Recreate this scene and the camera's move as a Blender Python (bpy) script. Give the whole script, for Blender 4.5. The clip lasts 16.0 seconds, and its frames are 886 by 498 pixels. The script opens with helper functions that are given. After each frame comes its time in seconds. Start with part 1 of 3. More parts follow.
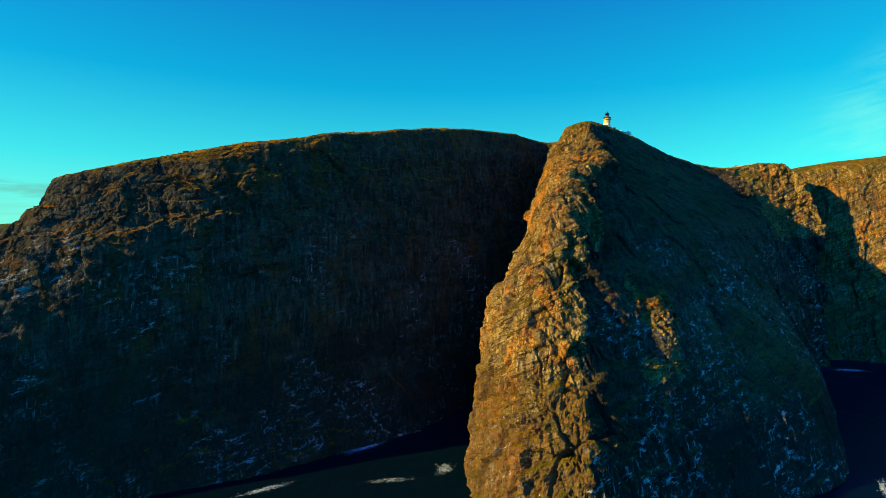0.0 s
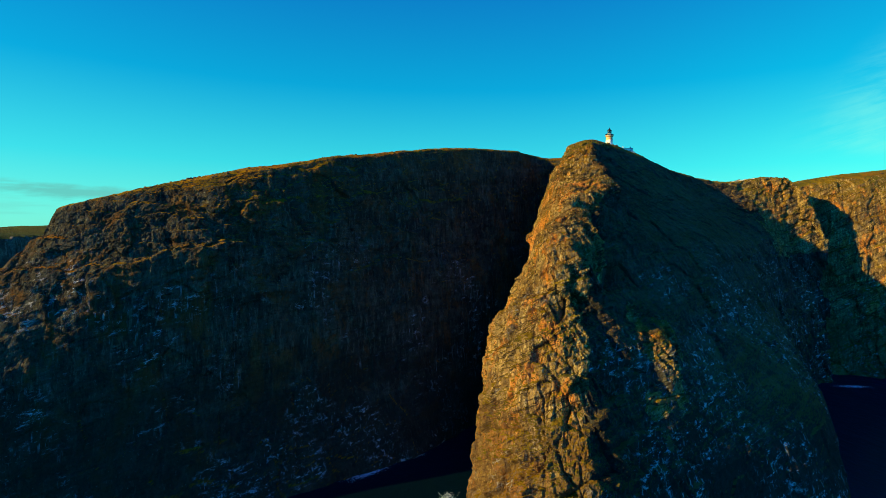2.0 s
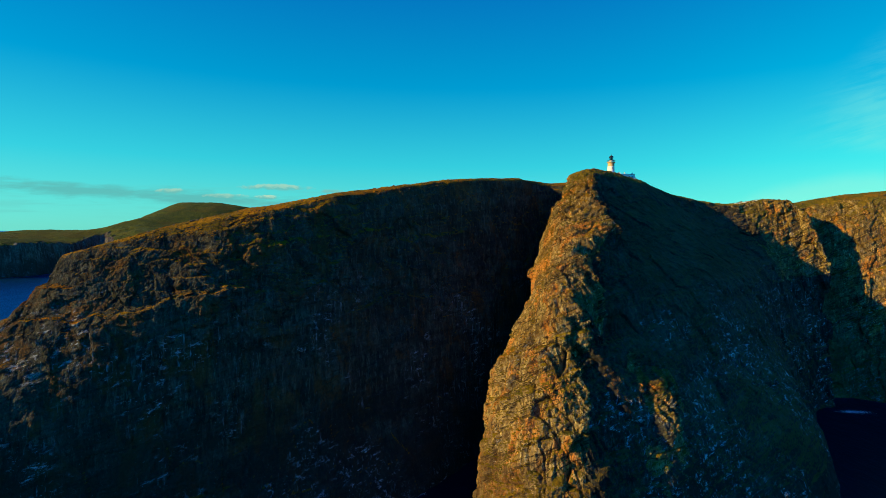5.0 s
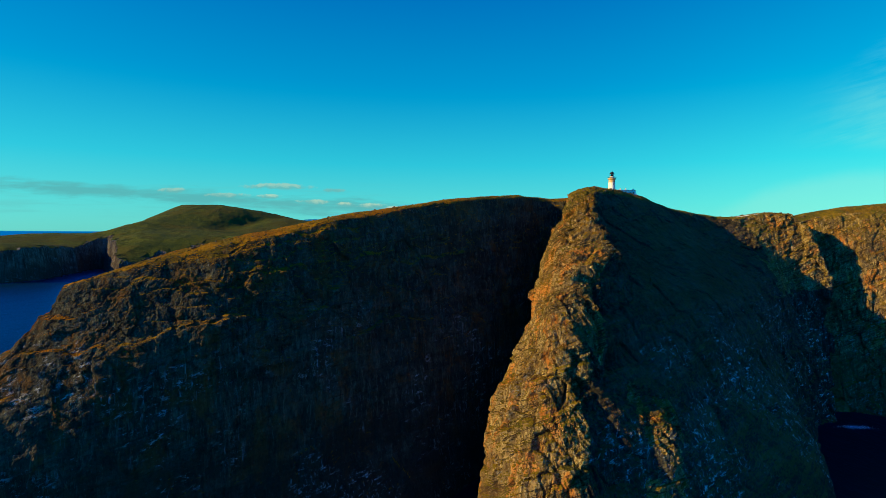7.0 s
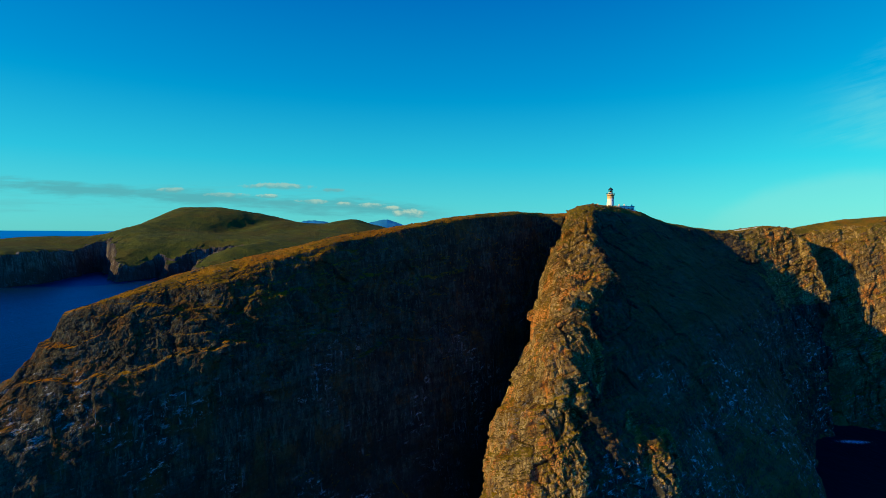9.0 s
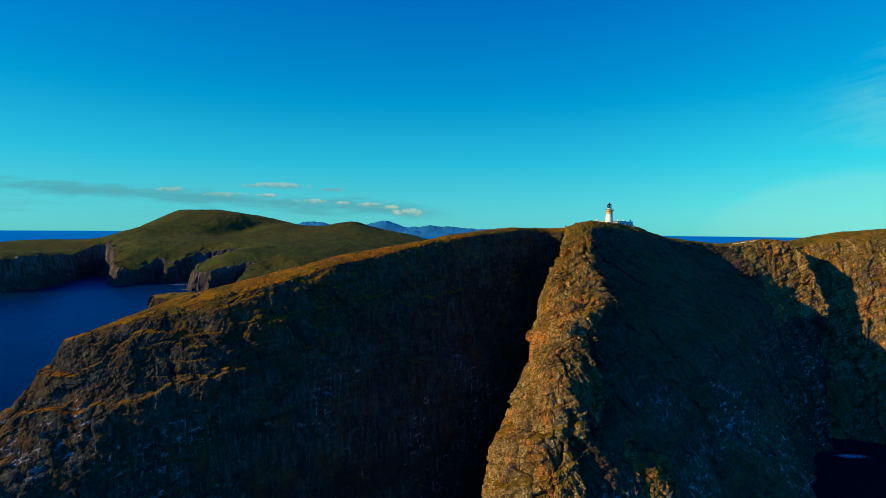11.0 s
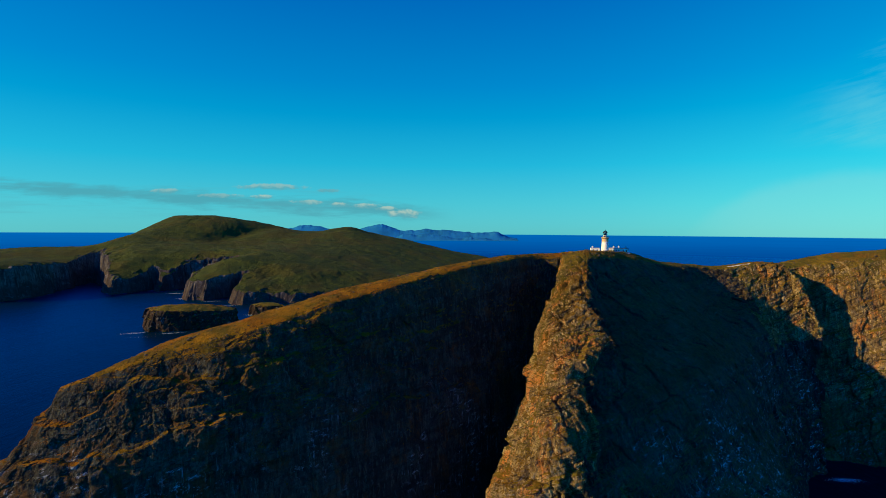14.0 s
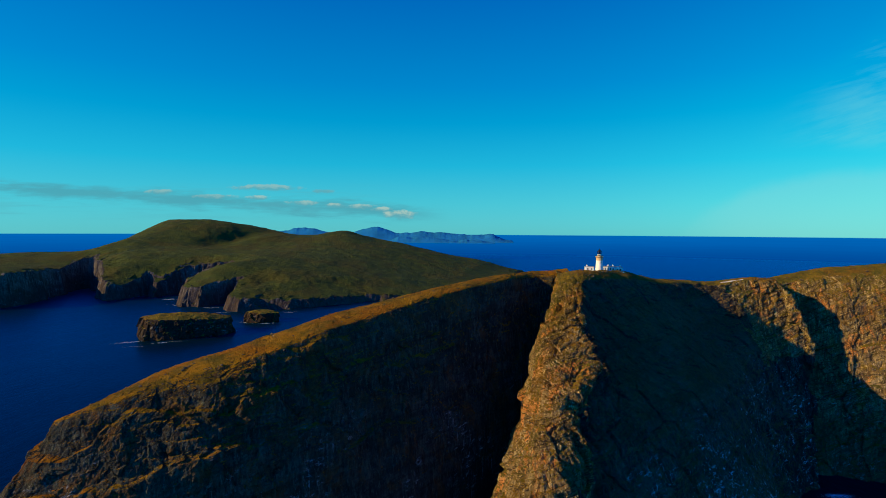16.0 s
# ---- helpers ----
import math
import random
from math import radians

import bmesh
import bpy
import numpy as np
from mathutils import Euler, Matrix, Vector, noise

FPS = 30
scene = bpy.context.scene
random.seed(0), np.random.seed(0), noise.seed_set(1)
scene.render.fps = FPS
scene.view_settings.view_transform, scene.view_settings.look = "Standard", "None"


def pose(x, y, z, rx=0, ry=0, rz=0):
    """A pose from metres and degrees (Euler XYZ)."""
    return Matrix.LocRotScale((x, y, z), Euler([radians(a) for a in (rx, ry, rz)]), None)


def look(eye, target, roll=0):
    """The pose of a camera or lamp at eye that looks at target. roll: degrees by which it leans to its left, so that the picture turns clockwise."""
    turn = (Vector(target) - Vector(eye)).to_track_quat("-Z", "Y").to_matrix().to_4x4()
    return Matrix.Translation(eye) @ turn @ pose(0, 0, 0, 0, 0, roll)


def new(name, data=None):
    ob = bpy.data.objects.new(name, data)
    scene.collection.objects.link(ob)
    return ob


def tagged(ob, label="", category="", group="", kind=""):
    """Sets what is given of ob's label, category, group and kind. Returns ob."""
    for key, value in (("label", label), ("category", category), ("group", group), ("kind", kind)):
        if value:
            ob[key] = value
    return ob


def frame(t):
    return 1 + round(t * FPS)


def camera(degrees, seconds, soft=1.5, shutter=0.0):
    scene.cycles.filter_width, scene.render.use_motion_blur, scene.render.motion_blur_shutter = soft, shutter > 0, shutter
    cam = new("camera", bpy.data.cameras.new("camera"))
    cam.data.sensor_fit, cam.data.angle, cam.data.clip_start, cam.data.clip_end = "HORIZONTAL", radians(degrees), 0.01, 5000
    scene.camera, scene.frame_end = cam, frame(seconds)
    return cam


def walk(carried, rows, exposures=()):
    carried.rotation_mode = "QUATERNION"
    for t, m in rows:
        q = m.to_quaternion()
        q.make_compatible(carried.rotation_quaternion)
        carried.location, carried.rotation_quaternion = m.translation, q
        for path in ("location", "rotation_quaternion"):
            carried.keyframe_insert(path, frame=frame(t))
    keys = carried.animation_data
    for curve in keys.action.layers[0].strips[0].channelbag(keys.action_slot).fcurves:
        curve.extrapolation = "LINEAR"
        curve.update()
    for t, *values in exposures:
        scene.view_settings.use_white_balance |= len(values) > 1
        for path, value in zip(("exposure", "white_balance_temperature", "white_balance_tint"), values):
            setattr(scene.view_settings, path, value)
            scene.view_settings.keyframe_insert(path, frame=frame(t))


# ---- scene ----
cam = camera(80.3, 16.0, soft=0.85)
PATH = [
    (0, (0.455, -0.184, 108.353), (0.451, 1.815, 108.298), 0.8),
    (0.5, (0.243, -0.019, 111.822), (0.241, 1.98, 111.765), 0.8),
    (1, (0.156, 0.07, 115.34), (0.152, 2.069, 115.283), 0.8),
    (1.5, (-0.041, -0.213, 119.033), (-0.052, 1.786, 118.973), 0.9),
    (2, (-0.036, -0.26, 122.662), (-0.047, 1.739, 122.603), 0.8),
    (2.5, (-0.095, -0.181, 126.763), (-0.107, 1.818, 126.702), 0.8),
    (3, (0.111, -0.121, 130.467), (0.098, 1.878, 130.406), 0.7),
    (3.5, (0.089, -0.184, 134.139), (0.074, 1.815, 134.077), 0.7),
    (4, (0.118, -0.174, 138.223), (0.101, 1.825, 138.158), 0.7),
    (6.5, (0.735, -0.51, 156.975), (0.708, 1.488, 156.904), 0.7),
    (7, (0.948, -0.346, 160.542), (0.92, 1.653, 160.469), 0.6),
    (7.5, (0.805, -0.257, 163.788), (0.778, 1.742, 163.715), 0.6),
    (8, (0.904, -0.246, 167.395), (0.878, 1.753, 167.322), 0.6),
    (8.5, (0.842, -0.46, 170.476), (0.816, 1.538, 170.403), 0.6),
    (9, (0.825, -0.8, 173.667), (0.8, 1.199, 173.593), 0.6),
    (11.5, (0.785, -1.023, 190.415), (0.765, 0.976, 190.339), 0.5),
    (12, (0.727, -0.938, 194.124), (0.71, 1.06, 194.048), 0.4),
    (12.5, (0.752, -0.988, 197.779), (0.736, 1.011, 197.702), 0.4),
    (13, (0.688, -1.061, 201.157), (0.674, 0.938, 201.081), 0.4),
    (13.5, (0.478, -0.874, 204.889), (0.467, 1.125, 204.815), 0.4),
    (14, (0.233, -0.844, 208.642), (0.226, 1.154, 208.569), 0.4),
    (14.5, (0.223, -0.831, 212.362), (0.223, 1.168, 212.29), 0.4),
    (15, (0.49, -0.965, 216.286), (0.492, 1.033, 216.213), 0.3),
    (15.5, (0.609, -1.127, 220.161), (0.615, 0.872, 220.089), 0.3),
    (16, (0.559, -1.171, 223.931), (0.569, 0.827, 223.86), 0.3),
]
EXPOSURES = [(0, 1.4, 8700, -21), (2, 1.31, 8400, -20), (4, 1.15, 8000, -18), (7, 0.96, 7200, -14), (9, 0.86, 6800, -10), (12.5, 0.72, 6350, -5), (16, 0.68, 6150, -4)]
walk(cam, [(t, look(eye, target, roll)) for t, eye, target, roll in PATH], EXPOSURES)

# ---- sky, sun ----
SUN_FROM = Vector((-0.957, -0.29, 0.0)).normalized()
SUN_HEIGHT = radians(20.5)
world = bpy.data.worlds.new("world")
scene.world = world
world.use_nodes = True


class Graph:
    """Short hand for building node trees."""

    def __init__(self, tree):
        self.tree = tree

    def node(self, kind, sky_type=None, feature=None):
        n = self.tree.nodes.new(kind)
        if sky_type:
            n.sky_type = sky_type
        if feature:
            n.feature = feature
        return n

    def put(self, socket, value):
        if isinstance(value, bpy.types.NodeSocket):
            self.tree.links.new(value, socket)
        elif value is not None:
            socket.default_value = value

    def math(self, op, a, b=None, c=None, clamp=False):
        n = self.tree.nodes.new("ShaderNodeMath")
        n.operation, n.use_clamp = op, clamp
        for s, v in zip(n.inputs, (a, b, c)):
            self.put(s, v)
        return n.outputs[0]

    def mix(self, fac, a, b, mode="MIX"):
        n = self.tree.nodes.new("ShaderNodeMix")
        n.data_type, n.blend_type = "RGBA", mode
        self.put(n.inputs[0], fac)
        self.put(n.inputs[6], a)
        self.put(n.inputs[7], b)
        return n.outputs[2]

    def step(self, value, low, high):
        n = self.tree.nodes.new("ShaderNodeMapRange")
        n.interpolation_type = "SMOOTHSTEP"
        self.put(n.inputs[0], value)
        n.inputs[1].default_value, n.inputs[2].default_value = low, high
        return n.outputs[0]

    def noise(self, where, scale, detail=4.0, rough=0.55, warp=0.0):
        n = self.tree.nodes.new("ShaderNodeTexNoise")
        self.put(n.inputs["Vector"], where)
        n.inputs["Scale"].default_value, n.inputs["Detail"].default_value = scale, detail
        n.inputs["Roughness"].default_value, n.inputs["Distortion"].default_value = rough, warp
        return n.outputs[0]

    def stretch(self, where, scale, turn=(0, 0, 0)):
        n = self.tree.nodes.new("ShaderNodeMapping")
        self.put(n.inputs["Vector"], where)
        n.inputs["Scale"].default_value = scale
        n.inputs["Rotation"].default_value = [radians(a) for a in turn]
        return n.outputs[0]


def rgb(r, g, b):
    return (r, g, b, 1.0)


SKY_HUES = [(0, (0.130, 0.475, 0.52)), (0.05, (0.090, 0.465, 0.575)), (0.12, (0.040, 0.415, 0.645)), (0.26, (0.007, 0.256, 0.65)), (0.42, (0.004, 0.150, 0.59)), (0.6, (0.002, 0.092, 0.53)), (1, (0.001, 0.066, 0.46))]

# heaped clouds: across, up, half breadth, half height, how sunlit
HEAPS = [(-0.078, 0.030, 0.046, 0.011, 1.0), (-0.150, 0.044, 0.036, 0.007, 0.8), (-0.345, 0.060, 0.030, 0.006, 0.8), (-0.530, 0.070, 0.034, 0.007, 0.45), (-0.330, 0.079, 0.085, 0.008, 0.45), (-0.225, 0.073, 0.026, 0.005, 0.1),
         (-0.43, 0.062, 0.050, 0.006, 0.4), (-0.26, 0.051, 0.040, 0.006, 0.6), (-0.20, 0.046, 0.028, 0.006, 0.7), (-0.112, 0.039, 0.028, 0.006, 0.8)]


def make_sky():
    g = Graph(world.node_tree)
    back = world.node_tree.nodes["Background"]
    sky = g.node("ShaderNodeTexSky", sky_type="NISHITA")
    sky.sun_disc = False
    sky.sun_elevation, sky.sun_rotation = SUN_HEIGHT, math.atan2(SUN_FROM.x, SUN_FROM.y)
    sky.air_density, sky.dust_density, sky.ozone_density = 1.0, 0.3, 3.0
    way = g.node("ShaderNodeTexCoord").outputs["Generated"]
    part = g.node("ShaderNodeSeparateXYZ")
    g.put(part.inputs[0], way)
    x, y, z = part.outputs
    # the hue runs from cyan at the horizon to deep blue overhead; the sky model gives its light and dark
    ramp = g.node("ShaderNodeValToRGB")
    g.put(ramp.inputs[0], z)
    stops = ramp.color_ramp.elements
    stops[0].color, stops[1].color = rgb(*SKY_HUES[0][1]), rgb(*SKY_HUES[-1][1])
    for at, hue in SKY_HUES[1:-1]:
        stops.new(at).color = rgb(*hue)
    grey = g.node("ShaderNodeRGBToBW")
    g.put(grey.inputs[0], sky.outputs[0])
    level = g.math("POWER", g.math("MULTIPLY", grey.outputs[0], 0.35), 0.30)
    colour = g.mix(1.0, ramp.outputs[0], level, "MULTIPLY")
    colour = g.mix(1.0, colour, rgb(8.3, 8.3, 8.3), "MULTIPLY")
    # unseen sky behind the eye, brightened and blued to fill the shaded rock
    colour = g.mix(g.step(y, 0.10, -0.50), colour, g.mix(1.0, colour, rgb(0.42, 1.45, 2.45), "MULTIPLY"))
    # and it pales again towards the east
    colour = g.mix(g.step(x, 0.15, 0.85), colour, g.mix(1.0, colour, rgb(1.3, 1.25, 1.06), "MULTIPLY"))
    # places on the sky ahead: a across, e up, both as slopes
    ahead = g.math("MAXIMUM", y, 0.05)
    a, e = g.math("DIVIDE", x, ahead), g.math("DIVIDE", z, ahead)
    plane = g.node("ShaderNodeCombineXYZ")
    g.put(plane.inputs[0], a)
    g.put(plane.inputs[1], e)
    plane = plane.outputs[0]
    front = g.step(y, 0.2, 0.4)
    # a long grey bank that sinks towards the middle of the bay, frayed along its edges
    middle = g.math("MULTIPLY_ADD", a, -0.058, 0.0285)
    fray = g.noise(g.stretch(plane, (1.0, 7.0, 1.0)), 9.0, 7.0, 0.62, 0.2)
    off = g.math("ABSOLUTE", g.math("SUBTRACT", e, middle))
    bank = g.math("SUBTRACT", g.math("MULTIPLY", fray, 2.4), g.math("MULTIPLY", off, 36.0))
    bank = g.math("MULTIPLY", g.step(bank, 0.42, 1.25), g.math("MULTIPLY", g.step(a, 0.03, -0.10), front))
    colour = g.mix(g.math("MULTIPLY", bank, 0.75), colour, rgb(0.80, 2.75, 3.45))
    streaks = g.step(g.noise(g.stretch(plane, (1.0, 16.0, 1.0)), 5.0, 6.0, 0.6), 0.46, 0.66)
    streaks = g.math("MULTIPLY", streaks, g.math("MULTIPLY", g.step(e, 0.012, 0.03), g.step(e, 0.095, 0.06)))
    streaks = g.math("MULTIPLY", streaks, g.math("MULTIPLY", g.step(a, 0.0, -0.25), front))
    colour = g.mix(g.math("MULTIPLY", streaks, 0.30), colour, rgb(1.0, 3.2, 3.9))
    # small heaped clouds along it, sunlit on their tops
    billow = g.noise(g.stretch(plane, (1.0, 1.8, 1.0)), 42.0, 6.0, 0.62, 0.3)
    for ca, ce, wide, tall, glow in HEAPS:
        u = g.math("DIVIDE", g.math("SUBTRACT", a, ca), wide)
        w = g.math("DIVIDE", g.math("SUBTRACT", e, ce), tall)
        d = g.math("ADD", g.math("MULTIPLY", u, u), g.math("MULTIPLY", w, w))
        body = g.math("MULTIPLY", g.step(g.math("SUBTRACT", g.math("MULTIPLY", billow, 2.2), d), 0.30, 0.95), front)
        lit = g.step(g.math("ADD", g.math("MULTIPLY", w, 0.7), g.math("MULTIPLY", billow, 2.4)), 0.85, 1.75)
        cloud = g.mix(g.math("MULTIPLY", lit, glow), rgb(1.15, 3.1, 3.7), rgb(4.6, 5.1, 4.3))
        colour = g.mix(g.math("MULTIPLY", body, 0.8), colour, cloud)
    # high combed wisps over the east
    comb = g.noise(g.stretch(g.stretch(plane, (1, 1, 1), (0, 0, -17)), (1.6, 13.0, 1.0)), 4.2, 7.0, 0.66, 0.35)
    puff = g.noise(g.stretch(plane, (1.0, 1.6, 1.0), (0, 0, -35)), 5.0, 4.0, 0.6)
    fan = g.math("SUBTRACT", g.math("MULTIPLY", a, 0.85), e)
    fan = g.math("MULTIPLY", g.step(fan, 0.27, 0.44), g.math("MULTIPLY", g.step(e, 0.145, 0.185), g.step(a, 0.55, 0.85)))
    wisp = g.math("MULTIPLY", g.step(g.math("ADD", g.math("MULTIPLY", comb, 0.55), g.math("MULTIPLY", puff, 0.45)), 0.34, 0.66), g.math("MULTIPLY", fan, front))
    colour = g.mix(g.math("MULTIPLY", wisp, 0.38), colour, rgb(1.8, 5.2, 5.8))
    # a thin veil low in the east with a soft arched edge
    arch = g.math("MULTIPLY", g.math("SUBTRACT", 1.0, g.math("EXPONENT", g.math("MULTIPLY", g.math("SUBTRACT", a, 0.455), -7.5))), 0.128)
    edge = g.math("ADD", g.math("SUBTRACT", arch, e), g.math("MULTIPLY", g.math("SUBTRACT", g.noise(plane, 7.0, 4.0, 0.6), 0.5), 0.03))
    veil = g.math("MULTIPLY", g.step(edge, -0.012, 0.022), g.math("MULTIPLY", g.step(a, 0.40, 0.60), front))
    colour = g.mix(g.math("MULTIPLY", veil, 0.22), colour, rgb(3.2, 5.5, 5.3))
    # open sea past the edge of the modelled water, down from the true horizon
    reach = g.mix(g.step(z, -0.048, -0.008), rgb(0.0, 0.56, 2.65), rgb(0.02, 1.05, 4.0))
    ripple = g.step(g.noise(g.stretch(way, (1.0, 1.0, 60.0)), 9.0, 4.0, 0.6), 0.35, 0.7)
    reach = g.mix(g.math("MULTIPLY", ripple, 0.22), reach, rgb(0.0, 0.62, 2.7))
    colour = g.mix(g.step(z, -0.0072, -0.0090), colour, reach)
    g.put(back.inputs["Color"], colour)
    back.inputs["Strength"].default_value = 0.075


make_sky()
sun = new("sun", bpy.data.lights.new("sun", "SUN"))
sun.data.energy, sun.data.angle, sun.data.color = 5.0, radians(0.6), (1.0, 0.70, 0.29)
sun.matrix_world = look((SUN_FROM * math.cos(SUN_HEIGHT) + Vector((0, 0, math.sin(SUN_HEIGHT)))) * 800, (0, 0, 0))


# ---- materials ----
def material(name, rough=0.8, metal=0.0):
    m = bpy.data.materials.new(name)
    m.use_nodes = True
    g = Graph(m.node_tree)
    shade = m.node_tree.nodes["Principled BSDF"]
    shade.inputs["Roughness"].default_value, shade.inputs["Metallic"].default_value = rough, metal
    shade.inputs["Specular IOR Level"].default_value = 0.25
    place = g.node("ShaderNodeTexCoord").outputs["Object"]
    return m, g, shade, place


def relief(g, shade, height, strength, distance):
    b = g.node("ShaderNodeBump")
    b.inputs["Strength"].default_value, b.inputs["Distance"].default_value = strength, distance
    g.put(b.inputs["Height"], height)
    g.put(shade.inputs["Normal"], b.outputs[0])


def rock_material(name, scale=1.0, guano=0.5, lichen=0.5, grass=1.0, tone=(1, 1, 1), bump=0.55, turf_from=0.56, turf_high=0.0, turf_zone=(125.0, 190.0), rusty=0.52, joints=0.22, colonies=0.47, grass_colours=((0.350, 0.195, 0.014), (0.175, 0.125, 0.014))):
    """Weathered gneiss in tilted beds, with joints, rust lichen, bird-whitened ledges, and turf where it lies flat enough."""
    m, g, shade, place = material(name, 0.95)
    shade.inputs["Specular IOR Level"].default_value = 0.08

    def tan(r, gr, b):
        return rgb(r * tone[0], gr * tone[1], b * tone[2])

    xyz = g.node("ShaderNodeSeparateXYZ")
    g.put(xyz.inputs[0], place)
    bed = g.math("ADD", xyz.outputs[2], g.math("ADD", g.math("MULTIPLY", xyz.outputs[0], -0.45), g.math("MULTIPLY", xyz.outputs[1], 0.36)))
    beds = g.node("ShaderNodeCombineXYZ")
    for socket, value in zip(beds.inputs, (xyz.outputs[0], xyz.outputs[1], bed)):
        g.put(socket, value)
    beds = beds.outputs[0]
    broad = g.noise(place, 0.030 * scale, 4.0, 0.6, 0.5)
    mid = g.noise(g.stretch(place, (1, 1, 0.5)), 0.13 * scale, 7.0, 0.68)
    fine = g.noise(g.stretch(place, (1, 1, 0.55)), 1.0 * scale, 7.0, 0.7)
    layer = g.noise(g.stretch(beds, (0.10, 0.10, 1.0)), 0.55 * scale, 6.0, 0.65, 0.3)
    streak = g.noise(g.stretch(place, (1, 1, 0.16), (0, 8, 0)), 0.62 * scale, 6.0, 0.7, 0.4)
    cells = g.node("ShaderNodeTexVoronoi", feature="DISTANCE_TO_EDGE")
    wobble = g.node("ShaderNodeTexNoise")
    g.put(wobble.inputs["Vector"], place)
    wobble.inputs["Scale"].default_value = 0.3 * scale
    g.put(cells.inputs["Vector"], g.mix(1.0, g.stretch(beds, (1.0, 1.0, 0.4)), g.mix(1.0, wobble.outputs[1], rgb(2.2, 2.2, 2.2), "MULTIPLY"), "ADD"))
    cells.inputs["Scale"].default_value = 0.34 * scale
    joint = g.math("MULTIPLY", g.step(cells.outputs["Distance"], 0.05, 0.0), g.step(g.noise(place, 0.16 * scale, 3.0, 0.6), 0.42, 0.56))
    crack = g.math("ABSOLUTE", g.math("SUBTRACT", g.noise(g.stretch(beds, (0.16, 0.16, 0.9)), 0.20 * scale, 5.0, 0.62, 0.6), 0.5))
    crack = g.step(crack, 0.026, 0.006)
    joint = g.math("MAXIMUM", joint, crack)
    colour = g.mix(g.step(mid, 0.32, 0.66), tan(0.085, 0.056, 0.030), tan(0.300, 0.222, 0.122))
    colour = g.mix(g.math("MULTIPLY", g.step(layer, 0.46, 0.64), 0.7), colour, tan(0.190, 0.130, 0.066))
    thick = g.noise(g.stretch(beds, (0.09, 0.09, 1.0)), 0.15 * scale, 5.0, 0.6, 0.5)
    colour = g.mix(g.math("MULTIPLY", g.step(thick, 0.50, 0.60), 0.6), colour, tan(0.115, 0.068, 0.032))
    colour = g.mix(g.math("MULTIPLY", g.step(broad, 0.46, 0.62), 0.65), colour, tan(0.100, 0.066, 0.036))
    colour = g.mix(g.math("MULTIPLY", g.step(streak, 0.53, 0.62), 0.72), colour, tan(0.060, 0.037, 0.019))
    colour = g.mix(g.math("MULTIPLY", g.step(streak, 0.46, 0.39), 0.6), colour, tan(0.440, 0.330, 0.175))
    rust = g.noise(g.stretch(place, (1, 1, 0.55)), 0.06 * scale, 6.0, 0.72, 0.5)
    colour = g.mix(g.math("MULTIPLY", g.step(rust, rusty, rusty + 0.10), lichen), colour, tan(0.48, 0.150, 0.022))
    colour = g.mix(g.math("MULTIPLY", g.step(fine, 0.53, 0.66), 0.5), colour, tan(0.050, 0.034, 0.020))
    colour = g.mix(g.math("MULTIPLY", g.step(layer, 0.40, 0.33), 0.6), colour, tan(0.055, 0.038, 0.022))
    colour = g.mix(g.math("MULTIPLY", joint, joints), colour, tan(0.030, 0.021, 0.014))
    # ragged darker brown foot: weaker sun on the low face, painted as colour
    foot_shade = g.math("ADD", xyz.outputs[2], g.math("MULTIPLY", g.math("SUBTRACT", g.noise(g.stretch(beds, (0.5, 0.5, 1.0)), 0.05 * scale, 5.0, 0.65, 0.4), 0.5), 110.0))
    colour = g.mix(g.math("MULTIPLY", g.step(foot_shade, 62.0, 34.0), 0.7), colour, tan(0.088, 0.052, 0.026))
    fleck = g.step(g.noise(place, 0.62 * scale, 5.0, 0.75), 0.63, 0.69)
    colour = g.mix(g.math("MULTIPLY", fleck, 0.55), colour, tan(0.60, 0.54, 0.42))
    # droppings: on ledges in colonies, running down below them
    colony = g.step(g.noise(place, 0.026 * scale, 4.0, 0.55), colonies, colonies + 0.13)
    ledge = g.step(g.noise(g.stretch(beds, (0.65, 0.65, 1.3)), 0.26 * scale, 8.0, 0.78), 0.55, 0.65)
    runs = g.step(g.noise(g.stretch(place, (1.0, 1.0, 0.08)), 0.6 * scale, 4.0, 0.65), 0.58, 0.70)
    colony = g.math("MULTIPLY", colony, g.step(g.math("ADD", xyz.outputs[2], g.math("MULTIPLY", broad, 60.0)), 160.0, 115.0))
    white = g.math("MULTIPLY", colony, g.math("MAXIMUM", ledge, g.math("MULTIPLY", runs, 0.55)))
    colour = g.mix(g.math("MULTIPLY", white, guano), colour, rgb(0.56, 0.57, 0.58))
    flat = g.node("ShaderNodeSeparateXYZ")
    g.put(flat.inputs[0], g.node("ShaderNodeNewGeometry").outputs["Normal"])
    lie = g.math("ADD", flat.outputs[2], g.math("MULTIPLY", g.math("SUBTRACT", mid, 0.5), 0.5))
    lie = g.math("ADD", lie, g.math("MULTIPLY", g.step(xyz.outputs[2], *turf_zone), turf_high))
    turf = g.mix(g.step(g.noise(place, 0.07 * scale, 6.0, 0.7), 0.36, 0.64), rgb(*grass_colours[0]), rgb(*grass_colours[1]))
    heath = tuple(c * k for c, k in zip(grass_colours[0], (1.0, 0.72, 0.9)))
    turf = g.mix(g.math("MULTIPLY", g.step(g.noise(place, 0.025 * scale, 5.0, 0.65), 0.48, 0.60), 0.65), turf, rgb(*heath))
    turf = g.mix(g.math("MULTIPLY", g.step(fine, 0.48, 0.66), 0.45), turf, rgb(*[c * 0.5 for c in grass_colours[1]]))
    colour = g.mix(g.math("MULTIPLY", g.step(lie, turf_from, turf_from + 0.15), grass), colour, turf)
    g.put(shade.inputs["Base Color"], colour)
